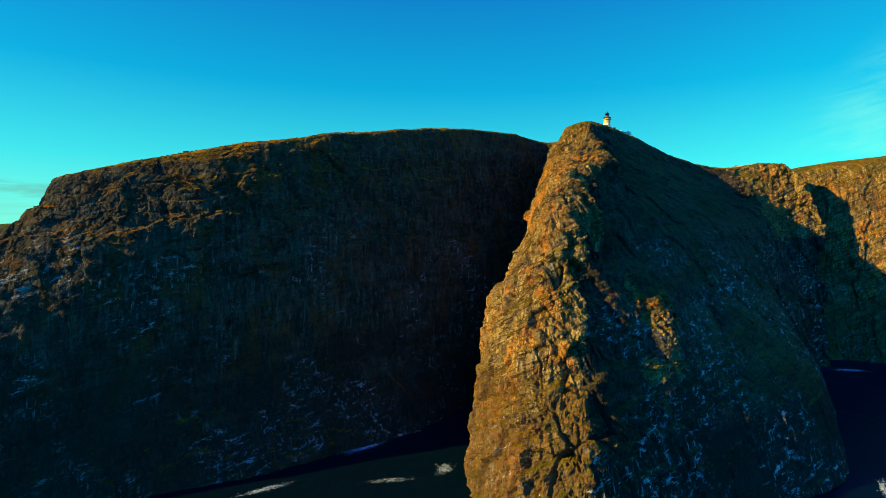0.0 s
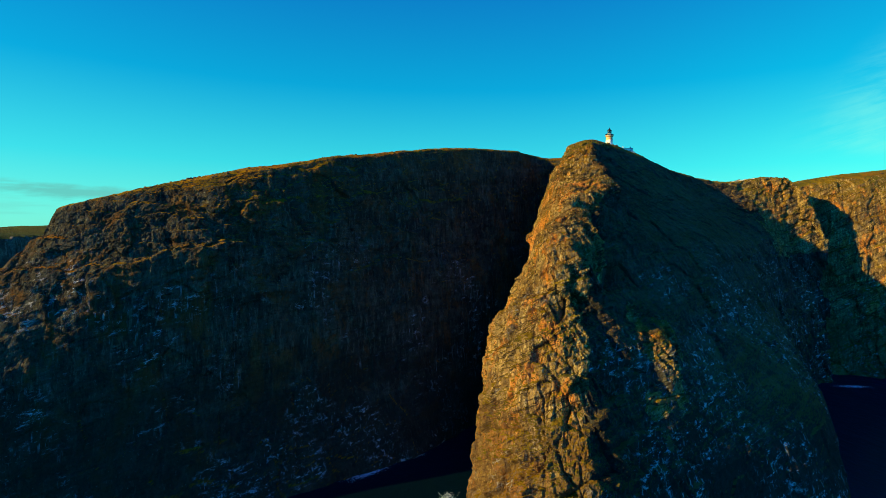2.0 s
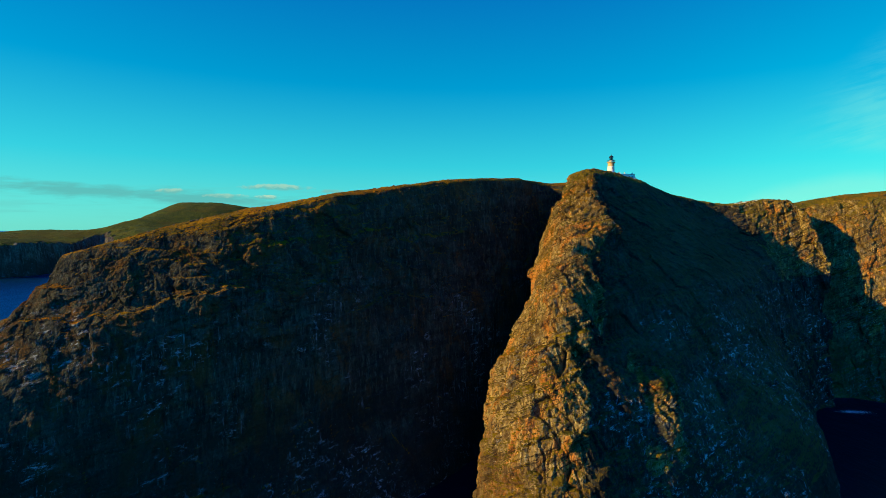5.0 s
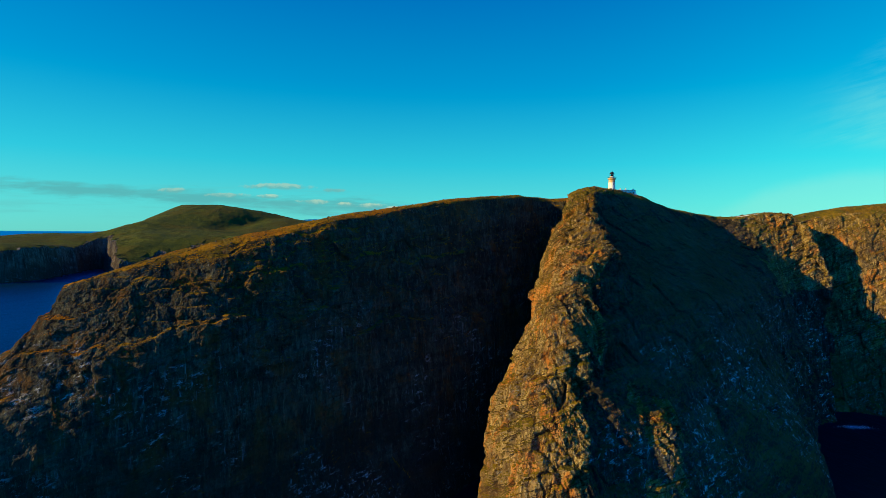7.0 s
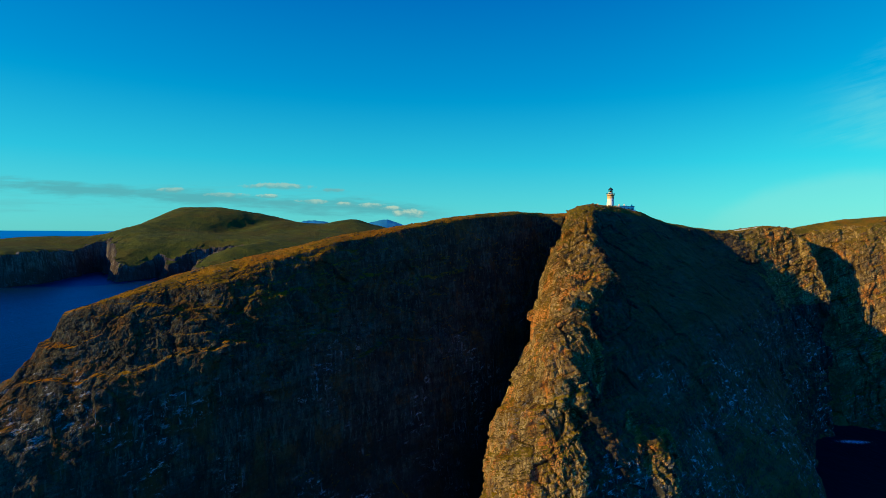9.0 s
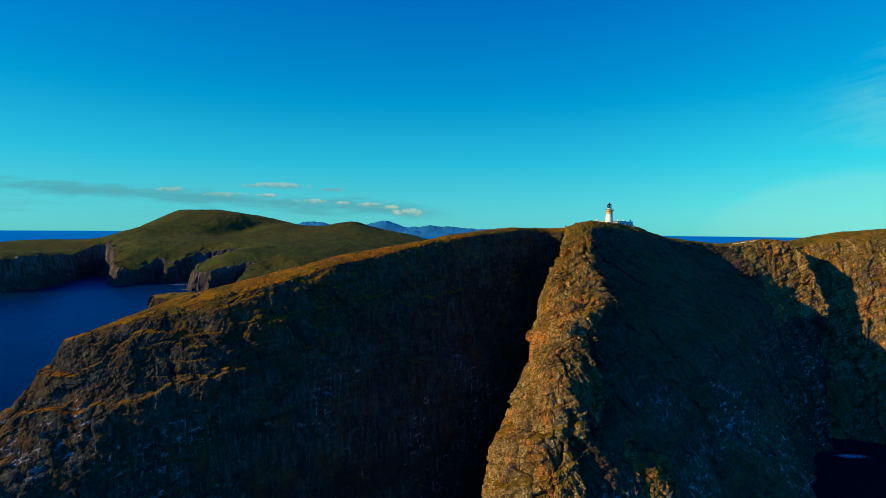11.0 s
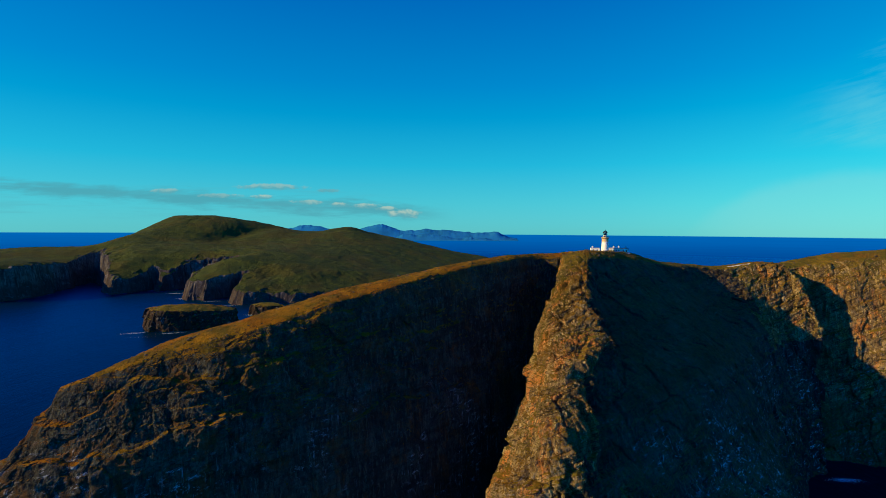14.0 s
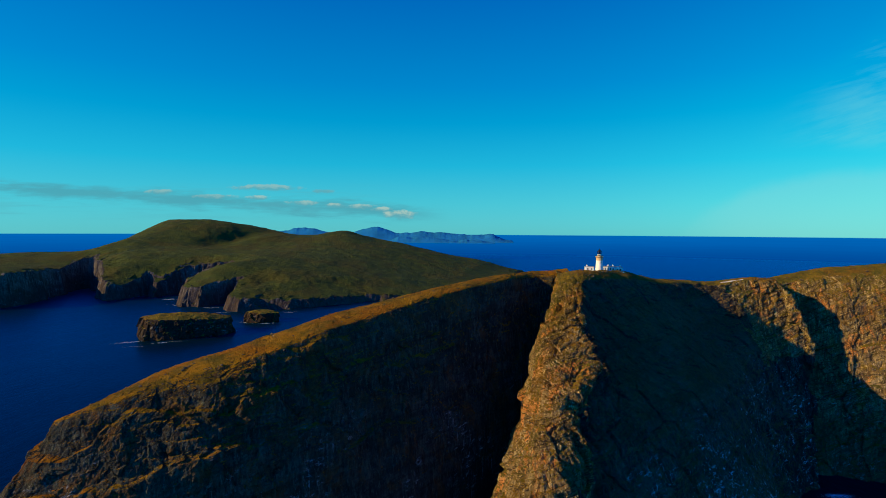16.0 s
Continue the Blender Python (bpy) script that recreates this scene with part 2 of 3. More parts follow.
    height = g.math("ADD", g.math("MULTIPLY", mid, 2.4), g.math("ADD", g.math("MULTIPLY", fine, 2.0), g.math("MULTIPLY", layer, 1.5)))
    height = g.math("SUBTRACT", g.math("ADD", height, g.math("MULTIPLY", streak, -1.6)), g.math("MULTIPLY", joint, 0.3))
    relief(g, shade, height, 1.0, bump)
    return m


def plain(name, colour, rough=0.7, metal=0.0, wear=0.25, scale=0.6, dark=None):
    m, g, shade, place = material(name, rough, metal)
    dark = dark or tuple(c * 0.6 for c in colour)
    n = g.noise(place, scale, 6.0, 0.65)
    streak = g.noise(g.stretch(place, (1, 1, 0.12)), scale * 1.8, 4.0, 0.6)
    g.put(shade.inputs["Base Color"], g.mix(g.math("MULTIPLY", g.step(g.math("ADD", n, g.math("MULTIPLY", streak, 0.4)), 0.55, 0.95), wear), rgb(*colour), rgb(*dark)))
    relief(g, shade, n, 0.2, 0.05)
    return m


def water_material():
    """Deep sea: dark body colour, and a blue sheen that grows towards the horizon."""
    m, g, shade, place = material("sea_water")
    swell = g.noise(g.stretch(place, (1, 0.35, 1), (0, 0, 25)), 0.020, 5.0, 0.6)
    chop = g.noise(g.stretch(place, (1, 0.5, 1), (0, 0, 15)), 0.16, 5.0, 0.65)
    far = g.noise(place, 0.0022, 4.0, 0.6)
    wave = g.node("ShaderNodeBump")
    wave.inputs["Strength"].default_value, wave.inputs["Distance"].default_value = 0.5, 1.0
    g.put(wave.inputs["Height"], g.math("ADD", g.math("MULTIPLY", swell, 2.0), chop))
    deep = g.node("ShaderNodeBsdfDiffuse")
    g.put(deep.inputs["Color"], g.mix(g.step(far, 0.3, 0.7), rgb(0.0008, 0.0046, 0.0085), rgb(0.0008, 0.0058, 0.0105)))
    sheen = g.node("ShaderNodeBsdfGlossy")
    sheen.inputs["Color"].default_value, sheen.inputs["Roughness"].default_value = rgb(0.03, 0.37, 0.95), 0.28
    rim = g.node("ShaderNodeFresnel")
    rim.inputs["IOR"].default_value = 1.27
    for n in (deep, sheen, rim):
        g.put(n.inputs["Normal"], wave.outputs[0])
    both = g.node("ShaderNodeMixShader")
    g.put(both.inputs[0], g.math("MULTIPLY", rim.outputs[0], 0.68))
    g.put(both.inputs[1], deep.outputs[0])
    g.put(both.inputs[2], sheen.outputs[0])
    g.put(m.node_tree.nodes["Material Output"].inputs["Surface"], both.outputs[0])
    m.node_tree.nodes.remove(shade)
    return m


def foam_material():
    m, g, shade, place = material("foam", 0.6)
    n = g.noise(place, 0.5, 6.0, 0.7)
    g.put(shade.inputs["Base Color"], g.mix(g.step(n, 0.35, 0.6), rgb(0.06, 0.14, 0.18), rgb(0.40, 0.50, 0.54)))
    return m


# tone cooled towards blue, putting the wall's shade into the rock colour
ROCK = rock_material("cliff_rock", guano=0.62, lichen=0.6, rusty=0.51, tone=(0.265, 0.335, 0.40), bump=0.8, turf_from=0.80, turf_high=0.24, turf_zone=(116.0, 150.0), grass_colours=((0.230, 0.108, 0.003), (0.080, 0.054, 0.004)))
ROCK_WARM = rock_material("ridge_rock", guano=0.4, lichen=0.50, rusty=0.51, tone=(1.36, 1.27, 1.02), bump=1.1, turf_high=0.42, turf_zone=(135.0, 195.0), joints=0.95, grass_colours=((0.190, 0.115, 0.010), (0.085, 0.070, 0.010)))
# ridge rock with the flank's shade in its colour, and more bird lime
FLANK = rock_material("shaded_flank_rock", guano=0.9, lichen=0.3, grass=0.3, tone=(0.23, 0.29, 0.42), bump=0.8, colonies=0.41)
# the tone's blue is distance haze worked into the far cliffs' colour
ROCK_FAR = rock_material("far_hazed_rock", scale=0.30, guano=0.15, lichen=0.15, tone=(0.38, 0.44, 0.68), bump=0.8, grass_colours=((0.050, 0.056, 0.007), (0.025, 0.035, 0.008)))
ROCK_ISLET = rock_material("islet_rock", scale=0.45, guano=0.2, lichen=0.15, tone=(0.28, 0.27, 0.30), bump=0.8, grass_colours=((0.150, 0.095, 0.008), (0.080, 0.066, 0.009)))
# distance haze is painted into the isles' blue base colour
HAZE = plain("far_isle_haze", (0.020, 0.135, 0.29), 1.0, scale=0.008, wear=0.7)
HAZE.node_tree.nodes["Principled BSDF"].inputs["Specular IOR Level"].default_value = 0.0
WATER = water_material()
FOAM = foam_material()
WHITE = plain("white_paint", (0.66, 0.60, 0.50), 0.6, wear=0.3)
BUFF = plain("buff_paint", (0.45, 0.28, 0.12), 0.6)
BLACK = plain("black_iron", (0.02, 0.02, 0.022), 0.4, 0.6)
SLATE = plain("grey_roof", (0.26, 0.25, 0.23), 0.8)
STONE = plain("rubble_stone", (0.075, 0.052, 0.030), 0.95, wear=0.7)
PANE, pane_graph, pane_shade, _ = material("lantern_pane", 0.05)
pane_shade.inputs["Base Color"].default_value = rgb(0.75, 0.9, 0.95)
pane_shade.inputs["Transmission Weight"].default_value = 1.0
pane_shade.inputs["IOR"].default_value = 1.15
GRAVEL = plain("pale_gravel", (0.42, 0.38, 0.30), 0.95, wear=0.5)
DARK = plain("window_dark", (0.02, 0.025, 0.03), 0.15)


# ---- noise on arrays ----
def grain(ix, iy, iz, seed):
    h = (ix.astype(np.int64) * 374761393 + iy.astype(np.int64) * 668265263 + iz.astype(np.int64) * 2147483647 + seed * 974634777) & 0xFFFFFFFF
    h = ((h ^ (h >> 13)) * 1274126177) & 0xFFFFFFFF
    h = ((h ^ (h >> 16)) * 2246822519) & 0xFFFFFFFF
    return ((h ^ (h >> 15)) & 0xFFFFFF) / float(0xFFFFFF)


def value_noise(p, seed):
    i = np.floor(p).astype(np.int64)
    f = p - i
    f = f * f * f * (f * (f * 6 - 15) + 10)
    out = 0
    for dx in (0, 1):
        for dy in (0, 1):
            for dz in (0, 1):
                w = (f[:, 0] if dx else 1 - f[:, 0]) * (f[:, 1] if dy else 1 - f[:, 1]) * (f[:, 2] if dz else 1 - f[:, 2])
                out = out + w * grain(i[:, 0] + dx, i[:, 1] + dy, i[:, 2] + dz, seed)
    return out * 2 - 1


def fbm(p, size, octaves=4, seed=1, gain=0.5):
    out, amp, q = 0, 1.0, p / np.asarray(size, float)
    for k in range(octaves):
        out = out + amp * value_noise(q + 17.3 * k, seed + k)
        amp, q = amp * gain, q * 2.03
    return out


def facets(p, size, seed, cleft=0.0):
    """Broken rock: cells of about that size, each a tilted flat at its own depth (-1 to 1)."""
    q = p / np.asarray(size, float)
    i = np.floor(q).astype(np.int64)
    best, second = np.full(len(q), 1e9), np.full(len(q), 1e9)
    out = np.zeros(len(q))
    for dx in (-1, 0, 1):
        for dy in (-1, 0, 1):
            for dz in (-1, 0, 1):
                a, b, c = i[:, 0] + dx, i[:, 1] + dy, i[:, 2] + dz
                off = np.stack([a + grain(a, b, c, seed), b + grain(a, b, c, seed + 1), c + grain(a, b, c, seed + 2)], 1) - q
                d = (off * off).sum(1)
                tilt = (grain(a, b, c, seed + 3) - 0.5) * off[:, 0] + (grain(a, b, c, seed + 4) - 0.5) * off[:, 1] + (grain(a, b, c, seed + 5) - 0.3) * off[:, 2]
                v = (grain(a, b, c, seed + 6) - 0.5) * 1.2 + 1.5 * tilt
                near = d < best
                second = np.where(near, best, np.minimum(second, d))
                best[near], out[near] = d[near], v[near]
    return out - cleft * np.exp(-((np.sqrt(second) - np.sqrt(best)) / 0.09))


def terraces(bed, period, p, seed):
    """Beds that lean out as they rise and then step back to a ledge (-0.5 to 0.5)."""
    f = bed / period + 0.45 * fbm(p, 30, 3, seed)
    f = f - np.floor(f)
    return np.where(f < 0.84, f / 0.84 - 0.5, 0.5 - (f - 0.84) / 0.16)


def crags(p, rough, blocky=False, lean=0.0):
    """Depth of broken, jointed rock at places p, in metres; blocky: level ledges and square joints, else beds that rise to one side."""
    bent = p + np.stack([fbm(p, 22, 2, 31), fbm(p, 22, 2, 41), fbm(p, 22, 2, 51)], 1) * 3.0
    upright = bent + np.stack([0.12 * bent[:, 2], 0 * bent[:, 2], 0 * bent[:, 2]], 1)
    if blocky:
        bent[:, 2] += -0.16 * bent[:, 0] + 0.05 * bent[:, 1]
        patchy = np.clip(0.5 + fbm(p, 40, 2, 65), 0, 1)
        out = 2.2 * fbm(p, (30, 30, 45), 3, 5)
        out += 2.1 * facets(upright, (11, 11, 22), 7, 0.25)
        out += (1.2 + 4.8 * lean) * terraces(bent[:, 2], 21, p, 15) * (0.4 + 0.6 * patchy) + (0.4 + 0.5 * lean) * terraces(bent[:, 2], 6.3, p, 45)
        out += 1.1 * facets(bent, (5, 5, 4.2), 17, 0.15)
        out += 0.5 * facets(upright, (2.0, 2.0, 4.2), 27, 0.35) + 0.25 * facets(upright, (1.1, 1.1, 2.2), 47, 0.3) + 0.2 * fbm(bent, (2.0, 2.0, 1.5), 2, 87)
        return out * rough
    # beds that climb towards the crest, cut by steep joints that lean the other way
    lie = bent.copy()
    bent[:, 2] += 0.36 * bent[:, 1] - 0.45 * bent[:, 0]
    lie[:, 0] += 0.34 * p[:, 2]
    lie[:, 2] += 0.58 * lie[:, 1] - 0.72 * lie[:, 0]
    slabs = np.clip(0.55 + 0.9 * fbm(p, (24, 24, 34), 2, 66), 0.1, 1)
    out = 2.6 * fbm(p, (34, 34, 60), 3, 5)
    out += 3.2 * facets(upright, (13, 13, 27), 7, 0.4)
    out += 2.7 * terraces(bent[:, 2], 18, p, 15) * slabs + 0.3 * terraces(lie[:, 2], 7.5, p, 45)
    out += 2.2 * facets(lie, (6.5, 6.5, 14), 17, 0.3) * slabs
    out += 0.95 * facets(lie, (2.3, 2.3, 8.0), 27, 0.2) * (1.25 - slabs)
    out += 0.62 * facets(lie, (2.6, 2.6, 6.0), 37, 0.25) + 0.4 * fbm(bent, (22, 22, 1.8), 3, 37)
    out += 0.30 * facets(lie, (1.0, 1.0, 3.0), 47, 0.2) + 0.15 * fbm(upright, (1.6, 1.6, 3.5), 2, 87)
    return out * rough


# ---- surfaces from section curves ----
def spline(rows, t, crease=(), slack=0.05):
    """Smooth curve through the rows of an array, at parameters t from 0 to the last row."""
    rows = np.asarray(rows, float)
    i = np.clip(np.floor(t).astype(int), 0, len(rows) - 2)
    f = (t - i).reshape(-1, *[1] * (rows.ndim - 1))
    p0, p1, p2, p3 = (rows[np.clip(i + k, 0, len(rows) - 1)] for k in (-1, 0, 1, 2))
    tight = 0.42
    pull = np.array([slack if k in crease else tight for k in range(len(rows))])
    m1, m2 = pull[i].reshape(f.shape) * (p2 - p0), pull[i + 1].reshape(f.shape) * (p3 - p1)
    return (2 * f**3 - 3 * f**2 + 1) * p1 + (f**3 - 2 * f**2 + f) * m1 + (3 * f**2 - 2 * f**3) * p2 + (f**3 - f**2) * m2


def even(rows, step_size):
    """Parameters that sample a run of section curves in steps of about that length; a size for each span."""
    rows = np.asarray(rows, float)
    out = []
    for k in range(len(rows) - 1):
        length = np.percentile(np.linalg.norm(rows[k + 1] - rows[k], axis=-1), 80)
        n = max(2, int(length / step_size[k]))
        out.append(k + np.arange(n) / n)
    return np.concatenate(out + [[len(rows) - 1.0]])


def grid_mesh(name, points, mat, smooth=False):
    """A mesh from an array of nu x nv places."""
    nu, nv = points.shape[:2]
    ids = np.arange(nu * nv).reshape(nu, nv)
    quads = np.stack([ids[:-1, :-1], ids[1:, :-1], ids[1:, 1:], ids[:-1, 1:]], -1).reshape(-1, 4)
    mesh = bpy.data.meshes.new(name)
    mesh.vertices.add(nu * nv)
    mesh.vertices.foreach_set("co", points.reshape(-1).astype(np.float32))
    mesh.loops.add(len(quads) * 4)
    mesh.loops.foreach_set("vertex_index", quads.reshape(-1).astype(np.int32))
    mesh.polygons.add(len(quads))
    mesh.polygons.foreach_set("loop_start", np.arange(0, len(quads) * 4, 4, dtype=np.int32))
    mesh.polygons.foreach_set("use_smooth", np.full(len(quads), smooth))
    mesh.materials.append(mat)
    mesh.update(calc_edges=True)
    mesh.validate()
    return mesh


def cliff(name, columns, heights, rim, along, up, mat, extra=None, rough=None, rise=None, crease=(), blocky=False, sward=0.45, brow=()):
    """A cliff with the land behind it. columns: for each section along the shore, the plan places of its contours, then the places
    (x, y, z) of its rim and of the land behind; heights: of the contours; rim: the level at which the rock gives way to turf."""
    sections = []
    for c in columns:
        low = [(x, y, z) for (x, y), z in zip(c[: len(heights)], heights)]
        sections.append(low + list(c[len(heights) :]))
    rows = np.array(sections, float)
    u = even(rows[:, : rim + 1], along)
    v = even(rows.transpose(1, 0, 2), up)
    body = spline(spline(rows, u, crease).transpose(1, 0, 2), v, brow, 0.16).transpose(1, 0, 2)
    du, dv = np.gradient(body, axis=0), np.gradient(body, axis=1)
    normal = np.cross(du, dv)
    normal /= np.linalg.norm(normal, axis=2, keepdims=True) + 1e-9
    flat = body.reshape(-1, 3)
    turf = np.clip((np.tile(v, (len(u), 1)).reshape(-1) - rim + sward) / (sward + 0.1), 0, 1)
    amount = np.outer(np.interp(u, np.arange(len(rows)), rough or [1] * len(rows)), np.interp(v, np.arange(rows.shape[1]), rise or [1] * rows.shape[1])).reshape(-1)
    lean = np.clip(normal.reshape(-1, 3)[:, 2] * 1.7, 0, 1)
    depth = crags(flat, amount, blocky, lean) * (1 - turf) + turf * (0.55 * fbm(flat, 16, 4, 61) + 0.3 * facets(flat, (3, 3, 3), 71))
    if extra:
        depth = depth + extra(flat) * (1 - turf)
    body = body + normal * depth.reshape(len(u), len(v), 1)
    ob = new(name, grid_mesh(name, body, mat))
    return ob, body, u, v


# ---- the sea ----
def make_sea():
    turns = np.linspace(2 * math.pi, 0, 97)
    radii = np.concatenate([[0.0], np.geomspace(60, 4950, 40)])
    pts = np.stack([radii[None, :] * np.cos(turns)[:, None], radii[None, :] * np.sin(turns)[:, None], np.zeros((97, 41))], -1)
    sea = new("water", grid_mesh("water", pts, WATER, True))
    tagged(sea, "deep blue open sea with a light chop", "sea", kind="structure")


make_sea()

# ---- western headland: a tall shaded wall with a grassy back ----
W_HEIGHTS = (-4, 38, 95, 114)
WEST = [
    [(-290, 300), (-280, 300), (-215, 315), (-200, 318), (-188, 325, 118), (-184, 332, 118), (-180, 350, 95), (-175, 370, -5)],
    [(-285, 190), (-265, 220), (-208, 254), (-199, 260), (-187, 274, 127), (-182, 290, 124), (-178, 330, 95), (-172, 365, -5)],
    [(-226, 160), (-215, 180), (-198, 219), (-188, 234), (-183, 246, 131.5), (-182, 278, 126), (-176, 330, 92), (-160, 365, -5)],
    [(-172, 192), (-167, 207), (-158, 223), (-155, 235), (-158, 254, 139.5), (-168, 285, 135.5), (-172, 345, 92), (-160, 380, -5)],
    [(-128, 202), (-127, 226), (-128, 235), (-131, 240), (-138, 266, 145.8), (-152, 298, 143.5), (-165, 360, 90), (-150, 400, -5)],
    [(-108, 213), (-106, 240), (-105, 248), (-110, 247), (-112, 274, 152.2), (-126, 312, 150.5), (-140, 380, 95), (-130, 430, -5)],
    [(-90, 222), (-86, 254), (-84, 262), (-83, 268), (-90, 286, 157.5), (-100, 332, 158), (-115, 400, 100), (-105, 460, -5)],
    [(-68, 236), (-64, 270), (-60, 280), (-60, 285), (-68, 302, 164.4), (-72, 358, 165), (-85, 430, 110), (-75, 490, -5)],
    [(-43, 257), (-42, 286), (-39, 296), (-42, 302), (-48, 319, 168.8), (-44, 380, 170.5), (-55, 455, 120), (-40, 520, -5)],
    [(-14, 284), (-13, 304), (-10, 318), (-12, 324), (-17, 342, 175.9), (-8, 405, 176), (-10, 480, 130), (10, 560, -5)],
    [(4, 309), (8, 328), (15, 346), (14, 352), (16, 371, 181.4), (26, 430, 181), (40, 520, 135), (60, 600, -5)],
    [(26, 342), (32, 362), (44, 380), (45, 384), (50, 403, 184.8), (66, 462, 184.5), (90, 560, 140), (110, 650, -5)],
    [(60, 380), (66, 400), (76, 420), (78, 424), (82, 440, 185), (98, 490, 184), (130, 590, 140), (150, 680, -5)],
    [(90, 396), (96, 412), (104, 428), (106, 430), (110, 440, 186.5), (118, 490, 186), (140, 590, 140), (160, 680, -5)],
]
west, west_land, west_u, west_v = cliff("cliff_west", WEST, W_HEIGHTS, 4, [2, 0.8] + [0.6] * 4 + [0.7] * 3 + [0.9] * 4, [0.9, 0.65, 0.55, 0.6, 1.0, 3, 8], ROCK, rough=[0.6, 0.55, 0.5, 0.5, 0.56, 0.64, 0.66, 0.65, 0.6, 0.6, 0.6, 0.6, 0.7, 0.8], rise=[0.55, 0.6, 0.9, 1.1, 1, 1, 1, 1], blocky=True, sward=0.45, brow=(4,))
tagged(west, "tall dark sea cliff with white-streaked ledges and a golden grass top", "cliff", kind="structure")

# ---- lighthouse ridge, its shaded flank, and the eastern cliffs ----
E_HEIGHTS = (-4, 36, 75, 97, 120, 148, 168)
EAST = [
    [(76, 400), (78, 402), (80, 404), (82, 406), (84, 408), (86, 410), (89, 414), (95, 425, 187), (104, 465, 187), (130, 590, 140), (150, 680, -5)],
    [(42, 330), (46, 335), (51, 340), (55, 345), (61, 352), (69, 362), (80, 374), (89, 397, 185.5), (104, 458, 187), (150, 590, 140), (170, 690, -5)],
    [(14, 240), (18, 250), (24, 262), (36, 263), (46, 260), (61, 293), (78, 348), (88, 384, 187.5), (106, 448, 186.5), (160, 590, 140), (190, 690, -5)],
    [(20, 186), (29, 192), (37, 212), (42, 224), (50, 231), (68, 270), (83, 324), (97, 383, 191.2), (112, 440, 187), (170, 590, 140), (210, 690, -5)],
    [(44, 158), (50, 175), (55, 206), (60, 222), (62, 231), (82, 281), (88, 320), (106, 386, 192.6), (118, 435, 187), (180, 590, 140), (230, 700, -5)],
    [(72, 174), (76, 194), (76, 218), (80, 236), (84, 252), (97, 310), (106, 356), (116, 392, 191.6), (127, 432, 187.3), (190, 590, 140), (250, 700, -5)],
    [(112, 196), (112, 212), (113, 242), (116, 262), (121, 288), (134, 345), (139, 386), (134, 407, 190.2), (140, 440, 187.3), (200, 590, 138), (270, 700, -5)],
    [(182, 230), (174, 246), (161, 282), (164, 304), (169, 328), (177, 385), (172, 414), (159, 430, 187), (164, 460, 185), (220, 590, 135), (290, 700, -5)],
    [(206, 270), (206, 284), (206, 330), (209, 352), (212, 378), (212, 428), (201, 449), (192, 455, 180), (198, 490, 177), (240, 600, 130), (310, 700, -5)],
    [(225, 320), (235, 355), (245, 390), (250, 405), (252, 422), (247, 461), (238, 480), (230, 487, 177), (235, 520, 173), (270, 620, 125), (330, 710, -5)],
    [(275, 390), (280, 410), (288, 440), (290, 450), (290, 460), (284, 478), (274, 489), (264, 497, 174.5), (268, 530, 171), (300, 630, 120), (350, 720, -5)],
    [(305, 430), (305, 440), (310, 465), (312, 472), (312, 477), (305, 485), (302, 490), (297, 496, 180), (302, 530, 173), (330, 640, 120), (370, 730, -5)],
    [(335, 447), (337, 466), (341, 473), (343, 474), (344, 475), (333, 480), (324, 486), (317, 497, 178), (325, 535, 172), (355, 650, 120), (400, 740, -5)],
    [(350, 470), (352, 488), (354, 500), (354, 505), (354, 508), (350, 512), (344, 516), (338, 520, 174), (345, 545, 175), (375, 650, 125), (420, 740, -5)],
    [(375, 468), (378, 480), (382, 487), (384, 489), (385, 492), (384, 499), (386, 506), (385, 517, 181), (388, 550, 183), (410, 650, 130), (450, 740, -5)],
    [(420, 445), (422, 455), (425, 465), (426, 470), (428, 475), (430, 482), (432, 490), (432, 502, 186), (436, 540, 189), (450, 650, 135), (480, 740, -5)],
    [(480, 420), (482, 430), (485, 440), (486, 445), (488, 450), (490, 455), (492, 462), (492, 476, 189), (495, 520, 192), (510, 640, 140), (530, 740, -5)],
    [(600, 360), (602, 370), (605, 380), (606, 385), (608, 390), (610, 398), (612, 405), (614, 420, 186), (618, 480, 190), (630, 620, 140), (640, 720, -5)],
]


def rib(p):
    """Buttresses on the flank that reach out far enough to catch the sun, and clefts along the crest: (x, z, breadth, rise, depth)."""
    x, y, z = p.T
    out = 0
    for bx, bz, wide, tall, deep in ((93, 70, 9, 15, 7.0), (86, 146, 10, 17, 9.0), (80, 118, 5, 7, 2.5), (73, 88, 6, 8, 1.5), (79, 127, 9, 9, -7.5), (74, 102, 4, 5, -3.5), (70, 62, 5, 7, -3.0)):
        out = out + deep * np.exp(-(((x - bx) / wide) ** 2) - ((z - bz) / tall) ** 2) * (y < 345)
    return out * (0.8 + 0.35 * facets(p, (6, 6, 11), 57) + 0.22 * facets(p, (2.6, 2.6, 6), 67, 0.2))


east, east_land, east_u, east_v = cliff("cliff_east", EAST, E_HEIGHTS, 7, [2, 1.3, 0.6, 0.4, 0.45, 0.7, 1.0, 1.1, 1.1, 1.0, 0.8, 0.7, 0.7, 0.7, 0.8, 1.2, 3], [0.8, 0.55, 0.48, 0.45, 0.45, 0.5, 0.5, 0.9, 5, 12], ROCK_WARM, rib, rough=[0.7, 0.8, 1, 1.05, 1.1, 0.5, 0.28, 0.25, 0.3, 0.45, 0.7, 0.8, 0.85, 0.8, 0.75, 0.75, 0.8, 1], crease=(4, 12))
